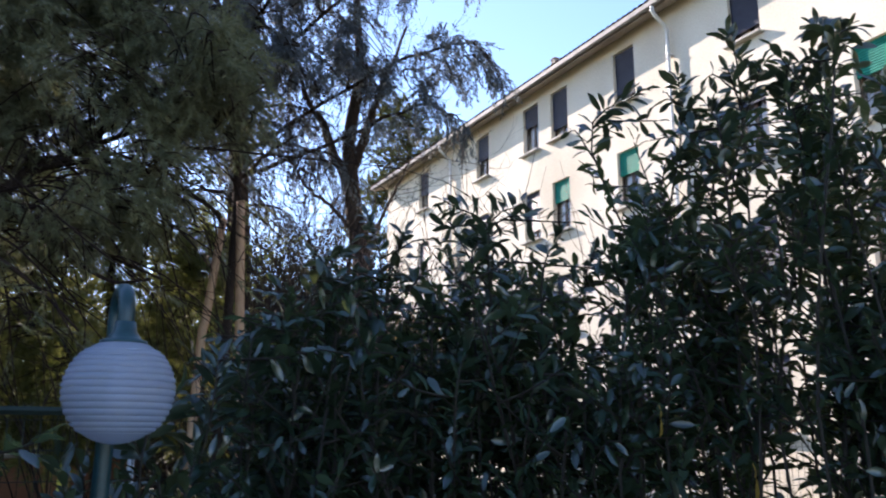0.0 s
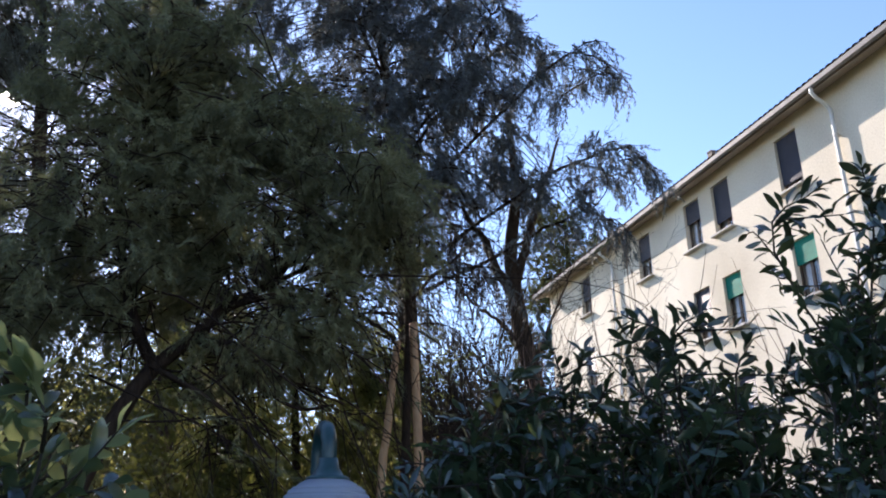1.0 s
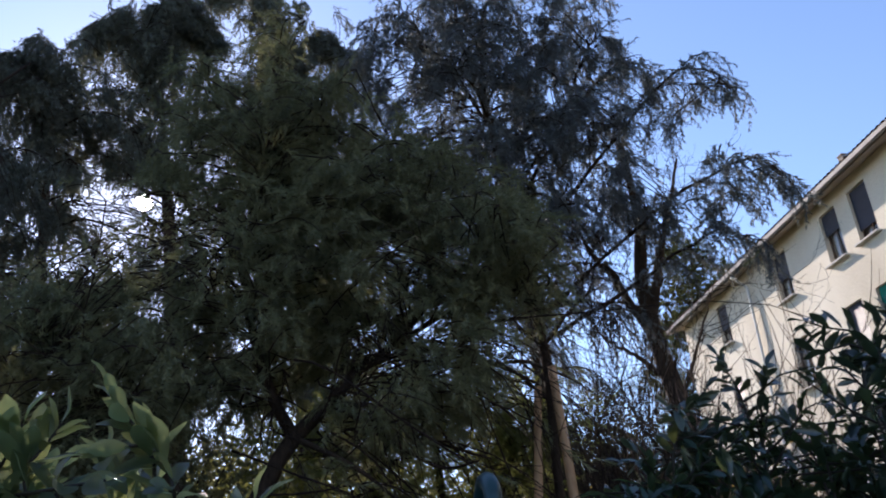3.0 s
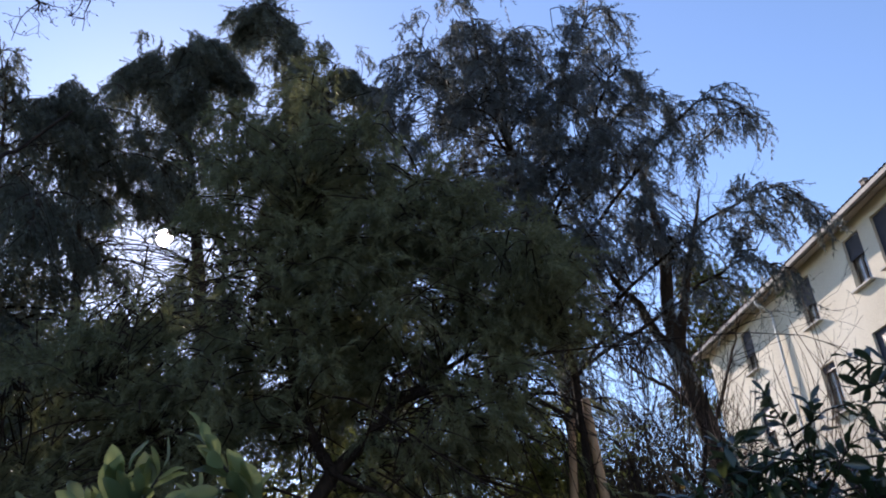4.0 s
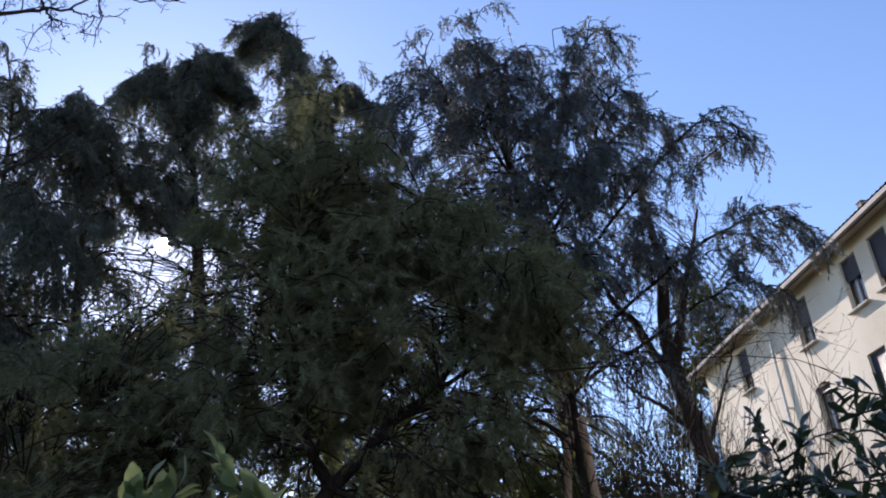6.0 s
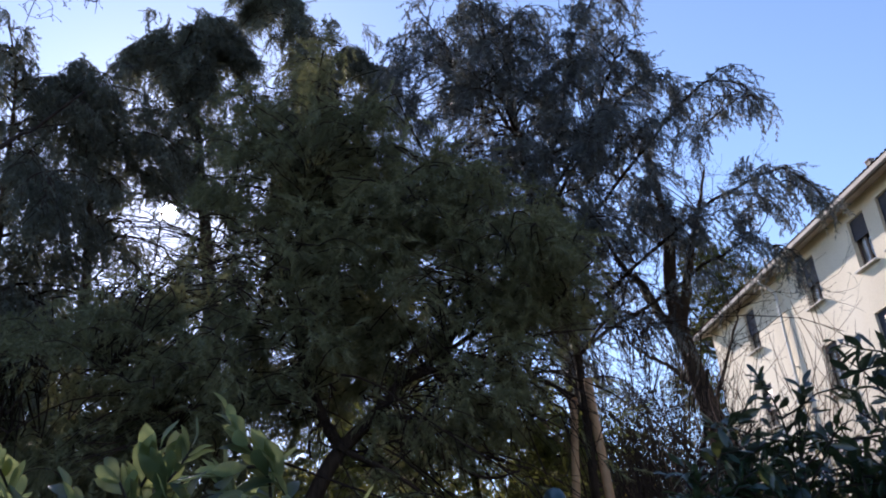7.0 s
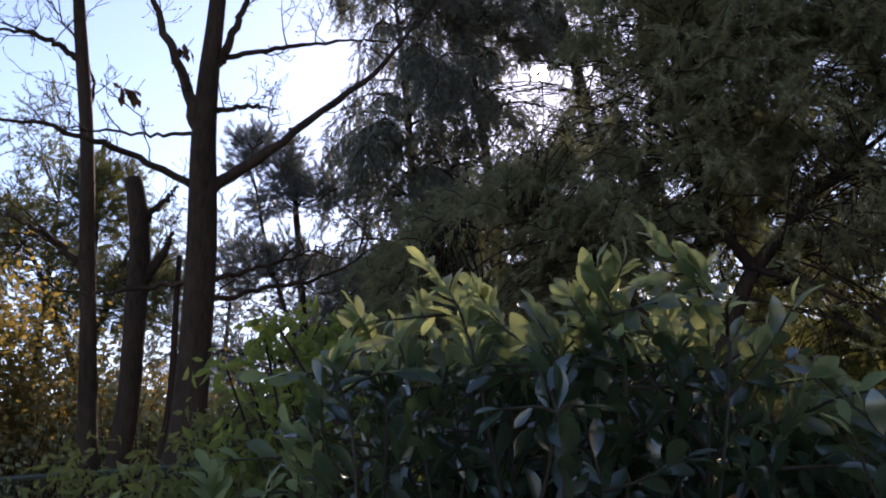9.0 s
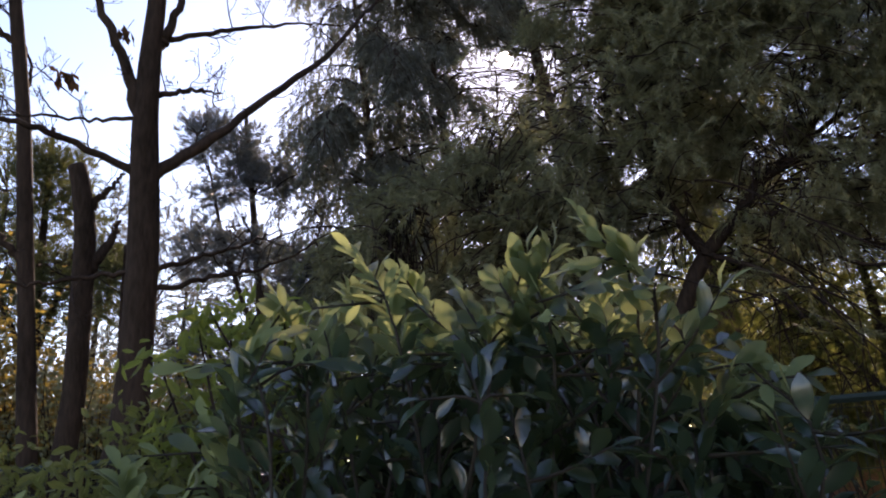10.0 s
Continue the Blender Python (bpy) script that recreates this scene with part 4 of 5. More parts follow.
# pines
cluster_tree("pine_tree", polar(25.5, 42, 0), [([polar(25.5, 42, 0), polar(25.5, 42, 9), polar(25.3, 42, 19)], 0.3), ([polar(25.5, 42, 12), polar(23.8, 42, 14.5), polar(23, 42, 16)], 0.12), ([polar(25.5, 42, 12.5), polar(27, 42, 14.5), polar(28, 42, 16)], 0.12)],
             [(polar(25.3, 42, 18.6), (1.4, 1.4, 1.2), 0.6), (polar(24.0, 42, 16.5), (1.6, 1.4, 1.0), 0.5), (polar(27.0, 42, 16.8), (1.7, 1.4, 0.9), 0.5), (polar(23.0, 42, 14.5), (1.5, 1.4, 1.0), 0.5), (polar(26, 42, 14.6), (2.0, 1.4, 1.0), 0.5), (polar(28.3, 42, 15.2), (1.2, 1.4, 0.8), 0.4), (polar(22.5, 42, 12), (2.0, 1.4, 1.2), 0.5)],
             F_PINE, TUFT, 31, "olive pine rising behind the end of the building", "tree", 2400, 3.4, 0.2, clump=40)
cluster_tree("pine_tree", polar(-36, 11, 0), [([polar(-36, 11, 0), polar(-35.5, 11, 3), polar(-36.5, 11, 6.6)], 0.10), ([polar(-35.8, 11, 2.6), polar(-33, 11, 3.9), polar(-31, 11, 5.0)], 0.05), ([polar(-35.8, 11, 3.2), polar(-38, 11, 4.6), polar(-39, 11, 5.6)], 0.04)],
             [(polar(-37.8, 11, 5.9), (0.45, 0.5, 0.7), 0.6), (polar(-33, 11, 5.5), (0.7, 0.7, 0.35), 0.3), (polar(-35, 11, 4.4), (1.2, 0.8, 0.4), 0.5), (polar(-31.5, 11, 4.0), (0.9, 0.8, 0.5), 0.45), (polar(-34, 11, 3.0), (1.4, 0.8, 0.5), 0.5), (polar(-38.5, 11, 4.6), (0.5, 0.5, 0.3), 0.2)],
             F_CEDAR, TUFT, 32, "thin pine with separate tufts of needles", "tree", 4400, 1.1, 0.2, clump=40)
cluster_tree("pine_tree", polar(-50, 12, 0), [([polar(-50, 12, 0), polar(-50, 12, 3), polar(-49.5, 12, 6.6)], 0.12), ([polar(-50, 12, 3.0), polar(-53, 12, 4.6), polar(-55, 12, 5.2)], 0.05), ([polar(-50, 12, 3.2), polar(-48, 12, 4.6), polar(-47, 12, 5.2)], 0.05)],
             [(polar(-49, 12, 5.6), (0.8, 0.8, 0.7), 0.7), (polar(-47, 12, 4.4), (1.2, 0.8, 0.6), 0.7), (polar(-52, 12, 4.2), (1.3, 0.8, 0.6), 0.6), (polar(-55, 12, 5.0), (0.9, 0.8, 0.5), 0.6)],
             F_PINE, TUFT, 33, "thin olive pine beyond the bare trees", "tree", 3000, 1.2, 0.2, clump=40)


def far_conifer(az, dist, height, spread, seed, material, label, sprays):
    """A loose conifer further off: uneven clumps of soft sprays round a straight stem."""
    g = np.random.default_rng(seed)
    stem = [polar(az, dist, 0), polar(az + 0.3, dist, height * 0.4), polar(az + 1.0, dist, height * 0.78)]
    blobs = []
    for i in range(15):
        u = 0.22 + 0.78 * (i + g.random()) / 15
        r = spread * (1.15 - u) * (0.6 + 0.6 * g.random())
        c = polar(az + math.degrees(r * g.normal() * 0.75 / dist), dist + g.normal() * 0.4, height * u)
        blobs.append((c, (0.40 + 0.35 * r, 0.5, 0.26 + 0.2 * g.random()), 0.4 + r))
    cluster_tree("conifer_tree", polar(az, dist, 0), [(stem, 0.09)], blobs, material, HANG, seed, label, "tree", sprays, 1.0, -0.35, clump=20, group="loose conifers behind the bare trees")


for k, (az, dist, height, spread) in enumerate(((-53.0, 13.0, 7.6, 1.7), (-47.0, 14.5, 6.4, 1.9), (-41.5, 13.5, 6.0, 1.7), (-35.0, 14.5, 5.4, 2.1), (-31.0, 13.0, 5.6, 1.7), (-38.0, 12.0, 4.2, 1.8), (-25.0, 13.5, 6.4, 1.9))):
    far_conifer(az, dist, height, spread, 130 + k, (F_PINE, F_DARK, F_CEDAR)[k % 3], ("olive", "dark green", "grey-green")[k % 3] + " loose conifer with drooping sprays", 1500)


# ---- broadleaf bushes and far woods ----
def leafy(name, base, blobs, material, seed, label, leaves, size, kind="", stems=5, voids=None, shape=None):
    g = np.random.default_rng(seed)
    base = np.asarray(base, float)
    bush = thing(name, tuple(base), label, "bush" if "bush" in name else "woods")
    if kind:
        tagged(bush, kind=kind)
    wood, leaf = Soup(), Soup()
    total = sum(b[2] for b in blobs)
    pos = []
    for c, h, share in blobs:
        c, h = np.asarray(c, float) - base, np.asarray(h, float)
        m = int(leaves * share / total)
        clumps = max(3, m // 24)
        cc = c + unit(g.normal(size=(clumps, 3))) * g.random((clumps, 1)) ** 0.5 * h
        for q in cc[: stems * 8]:
            s0 = np.array([g.normal() * 0.12 + q[0] * 0.3, g.normal() * 0.12 + q[1] * 0.3, 0])
            w = curve([s0, (s0 * 0.6 + q * 0.4) + g.normal(size=3) * 0.2, (s0 * 0.3 + q * 0.7) + g.normal(size=3) * 0.15, q], 9)
            wood.tube(w, np.linspace(0.016, 0.004, len(w)), 4)
        pos.append(np.repeat(cc, 24, axis=0) + g.normal(size=(clumps * 24, 3)) * h.min() * 0.28)
    pos = np.concatenate(pos)
    scale = 1.1 / max(0.35, min(b[1][1] for b in blobs))
    if voids is not None:
        pos = pos[[noise.noise(Vector(p * scale + 7.3 * seed)) > voids for p in pos]]
    d = g.normal(size=pos.shape) + np.array([0, 0, -0.2])
    leaf.scatter(*(shape or LEAFLET), pos, frames_along(d, g.random(len(pos)) * 6.28, size * (0.6 + 0.8 * g.random(len(pos)))))
    tagged(wood.make("branchwork", M_TWIG, bush), kind="stuff")
    tagged(leaf.make("crown", material, bush), kind="stuff")


leafy("leafy_bush", polar(5, 14, 0), [(polar(4, 14, 3.1), (1.2, 1, 1.3), 1), (polar(8, 14.5, 2.8), (1.1, 1, 1.3), 1), (polar(0, 14, 2.5), (1.2, 1, 1.0), 0.8), (polar(10.5, 14, 3.6), (0.7, 0.6, 0.9), 0.6), (polar(-4, 14, 3.7), (1.2, 1, 1.4), 1.1), (polar(-9, 14.5, 3.4), (1.1, 1, 1.3), 1.0), (polar(0, 15, 4.0), (1.1, 1, 1.2), 0.8)], F_YELLOW, 41, "sunlit yellow-green leafy bush behind the conifers", 30000, 0.075, voids=-0.25)
leafy("leafy_bush", polar(-52, 9.5, 0), [(polar(-52, 9.5, 2.2), (1.1, 0.9, 1.0), 1), (polar(-57, 9.5, 2.6), (1.2, 0.9, 1.3), 1.4), (polar(-47, 10, 1.9), (0.9, 0.8, 0.8), 0.6), (polar(-62, 9.5, 2.6), (1.2, 0.9, 1.3), 1.0), (polar(-42.5, 10, 2.0), (0.9, 0.8, 0.9), 0.6), (polar(-38, 10.5, 1.7), (0.9, 0.8, 0.8), 0.5)], F_AUTUMN, 42, "ochre autumn bush behind the bare trees", 38000, 0.065)
leafy("leafy_bush", polar(-37, 9, 0), [(polar(-37, 9, 1.5), (1.5, 0.8, 0.7), 1), (polar(-30, 9.2, 2.1), (1.3, 0.8, 1.0), 1.3), (polar(-34, 9.2, 1.9), (1.2, 0.8, 0.9), 1.0), (polar(-43, 9, 1.3), (1.0, 0.8, 0.7), 0.6), (polar(-23, 9.2, 1.9), (1.2, 0.8, 0.8), 0.9), (polar(-15, 9.2, 1.9), (1.2, 0.8, 0.8), 0.9)], F_FAR, 43, "dull brown-green undergrowth beyond the fence", 36000, 0.06)
leafy("leafy_bush", polar(17, 13, 0), [(polar(17, 13, 1.8), (1.6, 0.8, 1.0), 1), (polar(24, 12, 1.7), (1.4, 0.8, 1.0), 0.8), (polar(11, 13, 1.6), (1.3, 0.8, 0.9), 0.8)], F_FAR, 44, "dull undergrowth around the cedar trunk", 6000, 0.06)
leafy("leafy_bush", polar(0, 26, 0), [(polar(a, 26, 1.37 * z - 0.6), (2.3, 1.6, 1.37 * h), h) for a, z, h in ((-14, 3.2, 1.8), (-9, 3.6, 2.1), (-4, 3.5, 2.1), (1, 3.4, 2.1), (6, 2.7, 1.7), (11, 3.2, 2.0), (13.5, 3.6, 2.2), (16.5, 3.8, 2.4), (19.5, 3.5, 2.2), (24, 3.0, 1.8), (28, 2.6, 1.6))], F_FAR, 46, "grey-green trees further back between the trunks", 60000, 0.165)
leafy("leafy_bush", polar(-18, 8.2, 0), [(polar(a, 8.2, z), (0.9, 0.7, h), h) for a, z, h in ((-27, 2.1, 1.0), (-22, 2.7, 1.2), (-17, 2.8, 1.3), (-13, 2.6, 1.2), (-9.5, 2.3, 1.1))], F_JUNIPER, 48, "dark evergreen bush under the conifers", 24000, 0.055)
leafy("leafy_bush", polar(19, 9.6, 0), [(polar(a, 9.6, z), (0.8, 0.6, h), h) for a, z, h in ((14.5, 1.5, 0.8), (17.5, 1.9, 0.9), (21, 1.8, 0.9), (25, 2.0, 1.0), (28, 2.0, 0.9))], F_AUTUMN, 49, "red-brown bush between the trunks", 9000, 0.05)
leafy("leafy_bush", polar(-47, 8.6, 0), [(polar(a, 8.6, z), (0.7, 0.6, h), h) for a, z, h in ((-60, 2.3, 0.7), (-54.5, 1.6, 0.6), (-49, 2.2, 0.7), (-44, 1.8, 0.8), (-39, 2.0, 0.6))], F_JUNIPER, 50, "dark green bush mixed into the ochre one", 9000, 0.06)
leafy("leafy_bush", polar(-30, 3.4, 0), [(polar(a, 3.3, z), (0.17, 0.2, 0.2), 1) for a, z in ((-40.4, 2.05), (-37.5, 2.16), (-35.3, 2.0), (-38.5, 1.82), (-35.4, 1.66), (-41.1, 1.61), (-32.6, 1.76), (-32.0, 1.56))], F_FRESH, 52, "thin bush of fresh green leaves lit through by the sun", 1200, 0.07, shape=OVAL_LEAF)
leafy("leafy_bush", polar(-44, 3.5, 0), [(polar(a, d, z), (0.3, 0.22, h), h) for a, d, z, h in ((-56, 3.9, 1.3, 0.35), (-51, 3.7, 1.4, 0.4), (-45, 3.1, 1.3, 0.4), (-60, 3.4, 1.3, 0.4), (-47, 3.4, 1.35, 0.35), (-43, 3.6, 1.55, 0.4), (-40, 3.3, 1.3, 0.35), (-37, 3.5, 1.5, 0.35))], F_OLIVE, 53, "loose dark green bush in front of the wire fence", 5200, 0.055, shape=OVAL_LEAF)
leafy("leafy_bush", polar(-40, 17, 0), [(polar(a, 17 + (a % 3) * 0.4, z), (1.5, 1.0, h), h) for a, z, h in ((-60, 1.8, 1.3), (-55, 1.6, 1.2), (-50, 1.9, 1.4), (-45, 1.5, 1.1), (-40, 1.7, 1.2), (-35, 1.9, 1.3), (-30, 1.8, 1.3), (-25, 2.0, 1.4))], F_DEAD, 54, "dense brown hedge in the distance", 26000, 0.13)
leafy("far_woods", polar(-20, 38, 0), [(polar(a, 38, 1.9 + 0.9 * math.sin(a * 0.7)), (3.2, 2, 2.0), 1) for a in range(-68, 26, 4)] + [(polar(a, 40, 4.2 + 1.2 * math.sin(a * 0.9)), (3.4, 2, 2.2), 1) for a in range(-68, -22, 5)], F_FAR, 45, "low line of distant grey-green trees", 30000, 0.30, "stuff", 3)


# ---- bare trees ----
def twig_out(wood, p, d, length, r, g, depth):
    """A crooked twig that branches again."""
    n = 6
    line = [np.asarray(p, float)]
    way = unit(np.asarray(d, float))
    for _ in range(n):
        way = unit(way + g.normal(size=3) * 0.22 + np.array([0, 0, 0.06]))
        line.append(line[-1] + way * length / n)
    line = np.array(line)
    wood.tube(line, np.linspace(r, max(r * 0.35, 0.0016), n + 1), 4)
    if depth > 0:
        for _ in range(g.integers(2, 5)):
            q, w = between(line, 0.25 + 0.7 * g.random())
            e = unit(w + g.normal(size=3) * 0.8 + np.array([0, 0, 0.25]))
            twig_out(wood, q, e, length * (0.35 + 0.25 * g.random()), r * 0.55, g, depth - 1)
    else:
        e = line[-1]
        wood.tube([e - way * 0.008, e, e + way * 0.014], [0.001, 0.005, 0.001], 4)


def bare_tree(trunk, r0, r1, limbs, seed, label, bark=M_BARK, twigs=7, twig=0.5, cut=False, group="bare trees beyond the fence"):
    """Trunk and limbs given by points; crooked twigs grow from the limbs."""
    g = np.random.default_rng(seed)
    foot = np.array([trunk[0][0], trunk[0][1], 0.0])
    tree = thing("bare_tree", tuple(foot), label, "tree", group)
    p = curve([foot - foot, *(np.asarray(trunk) - foot)], 30)
    p = p[np.r_[True, np.linalg.norm(np.diff(p, axis=0), axis=1) > 1e-4]]
    rad = np.linspace(r0, r1, len(p))
    rad[0] *= 1.3
    bark_trunk("trunk", p, rad, bark, tree, 14, "furrowed dark trunk", 0.075)
    wood = Soup()
    for pts, r in limbs:
        q = curve(np.asarray(pts) - foot, 24)
        q[1:-1] += g.normal(size=(len(q) - 2, 3)) * 0.008
        bark_trunk("limb", q, np.linspace(r, max(r * 0.25, 0.004), len(q)), bark, tree, 8)
        for _ in range(twigs):
            c, w = between(q, 0.15 + 0.85 * g.random())
            e = unit(w * 0.7 + g.normal(size=3) * 0.7 + np.array([0, 0, 0.45]))
            twig_out(wood, c, e, twig * (0.5 + g.random()), 0.006, g, 2)
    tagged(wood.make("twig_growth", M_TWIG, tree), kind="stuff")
    return tree, foot


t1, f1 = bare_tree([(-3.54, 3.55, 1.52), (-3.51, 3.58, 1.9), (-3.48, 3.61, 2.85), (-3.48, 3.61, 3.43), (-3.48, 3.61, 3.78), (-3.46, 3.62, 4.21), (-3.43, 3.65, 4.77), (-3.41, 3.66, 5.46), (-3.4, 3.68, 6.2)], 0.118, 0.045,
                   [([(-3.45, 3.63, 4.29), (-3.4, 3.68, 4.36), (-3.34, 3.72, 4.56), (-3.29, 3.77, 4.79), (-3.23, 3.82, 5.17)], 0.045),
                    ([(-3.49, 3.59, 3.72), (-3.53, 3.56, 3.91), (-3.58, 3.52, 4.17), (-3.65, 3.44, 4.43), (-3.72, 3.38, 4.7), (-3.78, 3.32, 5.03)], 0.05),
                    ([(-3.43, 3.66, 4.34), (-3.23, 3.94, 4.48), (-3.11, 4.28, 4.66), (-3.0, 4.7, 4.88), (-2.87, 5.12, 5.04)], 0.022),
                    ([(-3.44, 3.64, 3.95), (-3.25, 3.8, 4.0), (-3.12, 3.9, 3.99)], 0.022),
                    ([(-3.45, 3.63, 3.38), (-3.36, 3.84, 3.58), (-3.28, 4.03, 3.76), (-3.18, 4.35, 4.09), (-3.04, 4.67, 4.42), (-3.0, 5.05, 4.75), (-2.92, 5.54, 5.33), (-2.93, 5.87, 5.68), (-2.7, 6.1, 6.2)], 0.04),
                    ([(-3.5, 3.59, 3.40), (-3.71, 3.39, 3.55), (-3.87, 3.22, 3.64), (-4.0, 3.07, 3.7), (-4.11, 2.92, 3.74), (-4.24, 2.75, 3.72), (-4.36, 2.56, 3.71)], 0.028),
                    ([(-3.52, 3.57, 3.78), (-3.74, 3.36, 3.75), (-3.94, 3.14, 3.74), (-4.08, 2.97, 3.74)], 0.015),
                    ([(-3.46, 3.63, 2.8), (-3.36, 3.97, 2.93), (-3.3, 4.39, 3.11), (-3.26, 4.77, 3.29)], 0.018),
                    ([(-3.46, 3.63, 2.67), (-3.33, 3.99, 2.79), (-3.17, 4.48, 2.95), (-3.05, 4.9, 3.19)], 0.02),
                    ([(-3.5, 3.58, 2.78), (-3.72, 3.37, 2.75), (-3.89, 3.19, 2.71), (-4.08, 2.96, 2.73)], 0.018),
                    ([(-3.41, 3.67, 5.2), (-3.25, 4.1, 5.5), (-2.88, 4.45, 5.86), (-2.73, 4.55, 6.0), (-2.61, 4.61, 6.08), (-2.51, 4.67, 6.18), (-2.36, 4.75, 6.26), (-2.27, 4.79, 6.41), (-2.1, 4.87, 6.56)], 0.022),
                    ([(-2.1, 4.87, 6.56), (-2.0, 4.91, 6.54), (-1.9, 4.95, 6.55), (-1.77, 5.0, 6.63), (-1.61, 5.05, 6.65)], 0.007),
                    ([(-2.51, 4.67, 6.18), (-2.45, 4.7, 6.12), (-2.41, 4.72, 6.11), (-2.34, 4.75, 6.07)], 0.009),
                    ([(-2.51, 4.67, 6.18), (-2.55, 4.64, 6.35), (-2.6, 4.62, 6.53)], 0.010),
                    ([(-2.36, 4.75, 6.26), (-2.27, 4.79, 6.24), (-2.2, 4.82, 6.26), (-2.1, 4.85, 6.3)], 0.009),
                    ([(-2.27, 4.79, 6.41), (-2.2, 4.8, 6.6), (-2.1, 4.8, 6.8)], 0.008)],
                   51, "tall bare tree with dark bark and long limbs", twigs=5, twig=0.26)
bare_tree([(-4.32, 3.61, 1.54), (-4.34, 3.58, 2.16), (-4.37, 3.55, 2.89), (-4.42, 3.5, 3.93), (-4.46, 3.45, 4.52), (-4.49, 3.41, 4.96), (-4.53, 3.36, 5.71)], 0.066, 0.035,
          [([(-4.47, 3.43, 4.52), (-4.57, 3.31, 4.61), (-4.67, 3.18, 4.66), (-4.76, 3.04, 4.64), (-4.87, 2.88, 4.61)], 0.024),
           ([(-4.40, 3.52, 3.0), (-4.5, 3.4, 3.17), (-4.57, 3.31, 3.25), (-4.69, 3.14, 3.34)], 0.026),
           ([(-4.43, 3.49, 4.1), (-4.5, 3.6, 4.4), (-4.7, 3.6, 4.8), (-4.95, 3.5, 5.2)], 0.014)],
          52, "slender bare tree with a straight dark trunk", twigs=9, twig=0.42)
bare_tree([(-5.23, 4.69, 1.52), (-5.19, 4.73, 2.31), (-5.18, 4.75, 3.15), (-5.17, 4.75, 3.64), (-5.2, 4.72, 3.99), (-5.23, 4.69, 4.19)], 0.095, 0.075,
          [([(-5.18, 4.75, 3.7), (-5.11, 4.81, 3.9), (-5.02, 4.9, 4.04), (-4.96, 4.96, 4.15)], 0.04),
           ([(-5.18, 4.75, 3.15), (-5.09, 4.83, 3.4), (-5.01, 4.91, 3.6), (-4.98, 4.94, 3.72)], 0.06)],
          53, "broken dark tree trunk with short stubs of limbs", twigs=3, twig=0.4)
bare_tree([(-5.02, 4.9, 1.51), (-4.96, 4.96, 2.3), (-4.95, 4.97, 2.96), (-4.94, 4.98, 3.51)], 0.04, 0.02, [([(-4.96, 4.96, 2.4), (-4.8, 5.1, 2.9), (-4.6, 5.2, 3.3)], 0.015)], 54, "thin bare stem beside the broken trunk", twigs=5)

# dead leaves that still hang in the bare tree
g = np.random.default_rng(9)
for c in ((-3.78, 3.31, 4.03), (-3.56, 3.50, 4.36), (-3.84, 3.26, 4.05)):
    s = Soup()
    n = 9
    d = g.normal(size=(n, 3)) * 0.45 + DOWN
    s.scatter(*LEAFLET, g.normal(size=(n, 3)) * 0.018, frames_along(d, g.random(n) * 6, 0.06 + 0.05 * g.random(n)))
    s.tube([(0, 0, 0), (0.02, 0.01, 0.05), (0.05, 0.02, 0.09)], 0.003, 4)
    s.make("dead_leaf", F_DEAD, t1, "withered brown leaves on one stalk").location = Vector(c) - Vector(f1)

# the forked tree in front of the cedar
bare_tree([(4.55, 10.05, 1.6), (4.28, 10.17, 3.47), (4.23, 10.19, 3.85), (4.12, 10.23, 4.49), (4.03, 10.27, 5.15), (4.0, 10.28, 5.76), (4.1, 10.24, 6.56), (4.1, 10.24, 7.04), (4.0, 10.2, 8.0)], 0.185, 0.05,
          [([(4.04, 10.26, 4.95), (3.82, 10.35, 5.47), (3.63, 10.42, 5.97), (3.45, 10.48, 6.26), (3.2, 10.5, 6.9)], 0.085),
           ([(4.04, 10.26, 5.2), (4.25, 10.18, 6.0), (4.41, 10.11, 6.53), (4.52, 10.06, 6.89), (4.75, 10.0, 7.6)], 0.075),
           ([(4.15, 10.22, 4.3), (3.7, 10.2, 4.7), (3.3, 10.1, 4.9), (3.0, 10.1, 5.4)], 0.035),
           ([(4.2, 10.2, 4.0), (4.6, 10.1, 4.9), (4.9, 10.0, 5.6)], 0.03)],
          55, "leaning bare tree with a forked grey-brown trunk", bark=M_BARK2, twigs=22, twig=1.0, group="")
# a thin dark tree and a thicket of bare stems between the two trunks
bare_tree([(2.9, 8.2, 1.5), (3.0, 8.2, 2.6), (3.2, 8.15, 3.3), (3.35, 8.1, 4.0)], 0.04, 0.012,
          [([(2.95, 8.2, 2.2), (2.6, 8.2, 2.8), (2.4, 8.2, 3.4)], 0.02), ([(3.0, 8.2, 2.6), (3.3, 8.2, 3.0), (3.6, 8.1, 3.3)], 0.018), ([(3.1, 8.18, 3.0), (2.8, 8.2, 3.6), (2.7, 8.2, 4.2)], 0.015)],
          56, "thin dark bare tree with many crooked limbs", twigs=26, twig=0.8, group="")


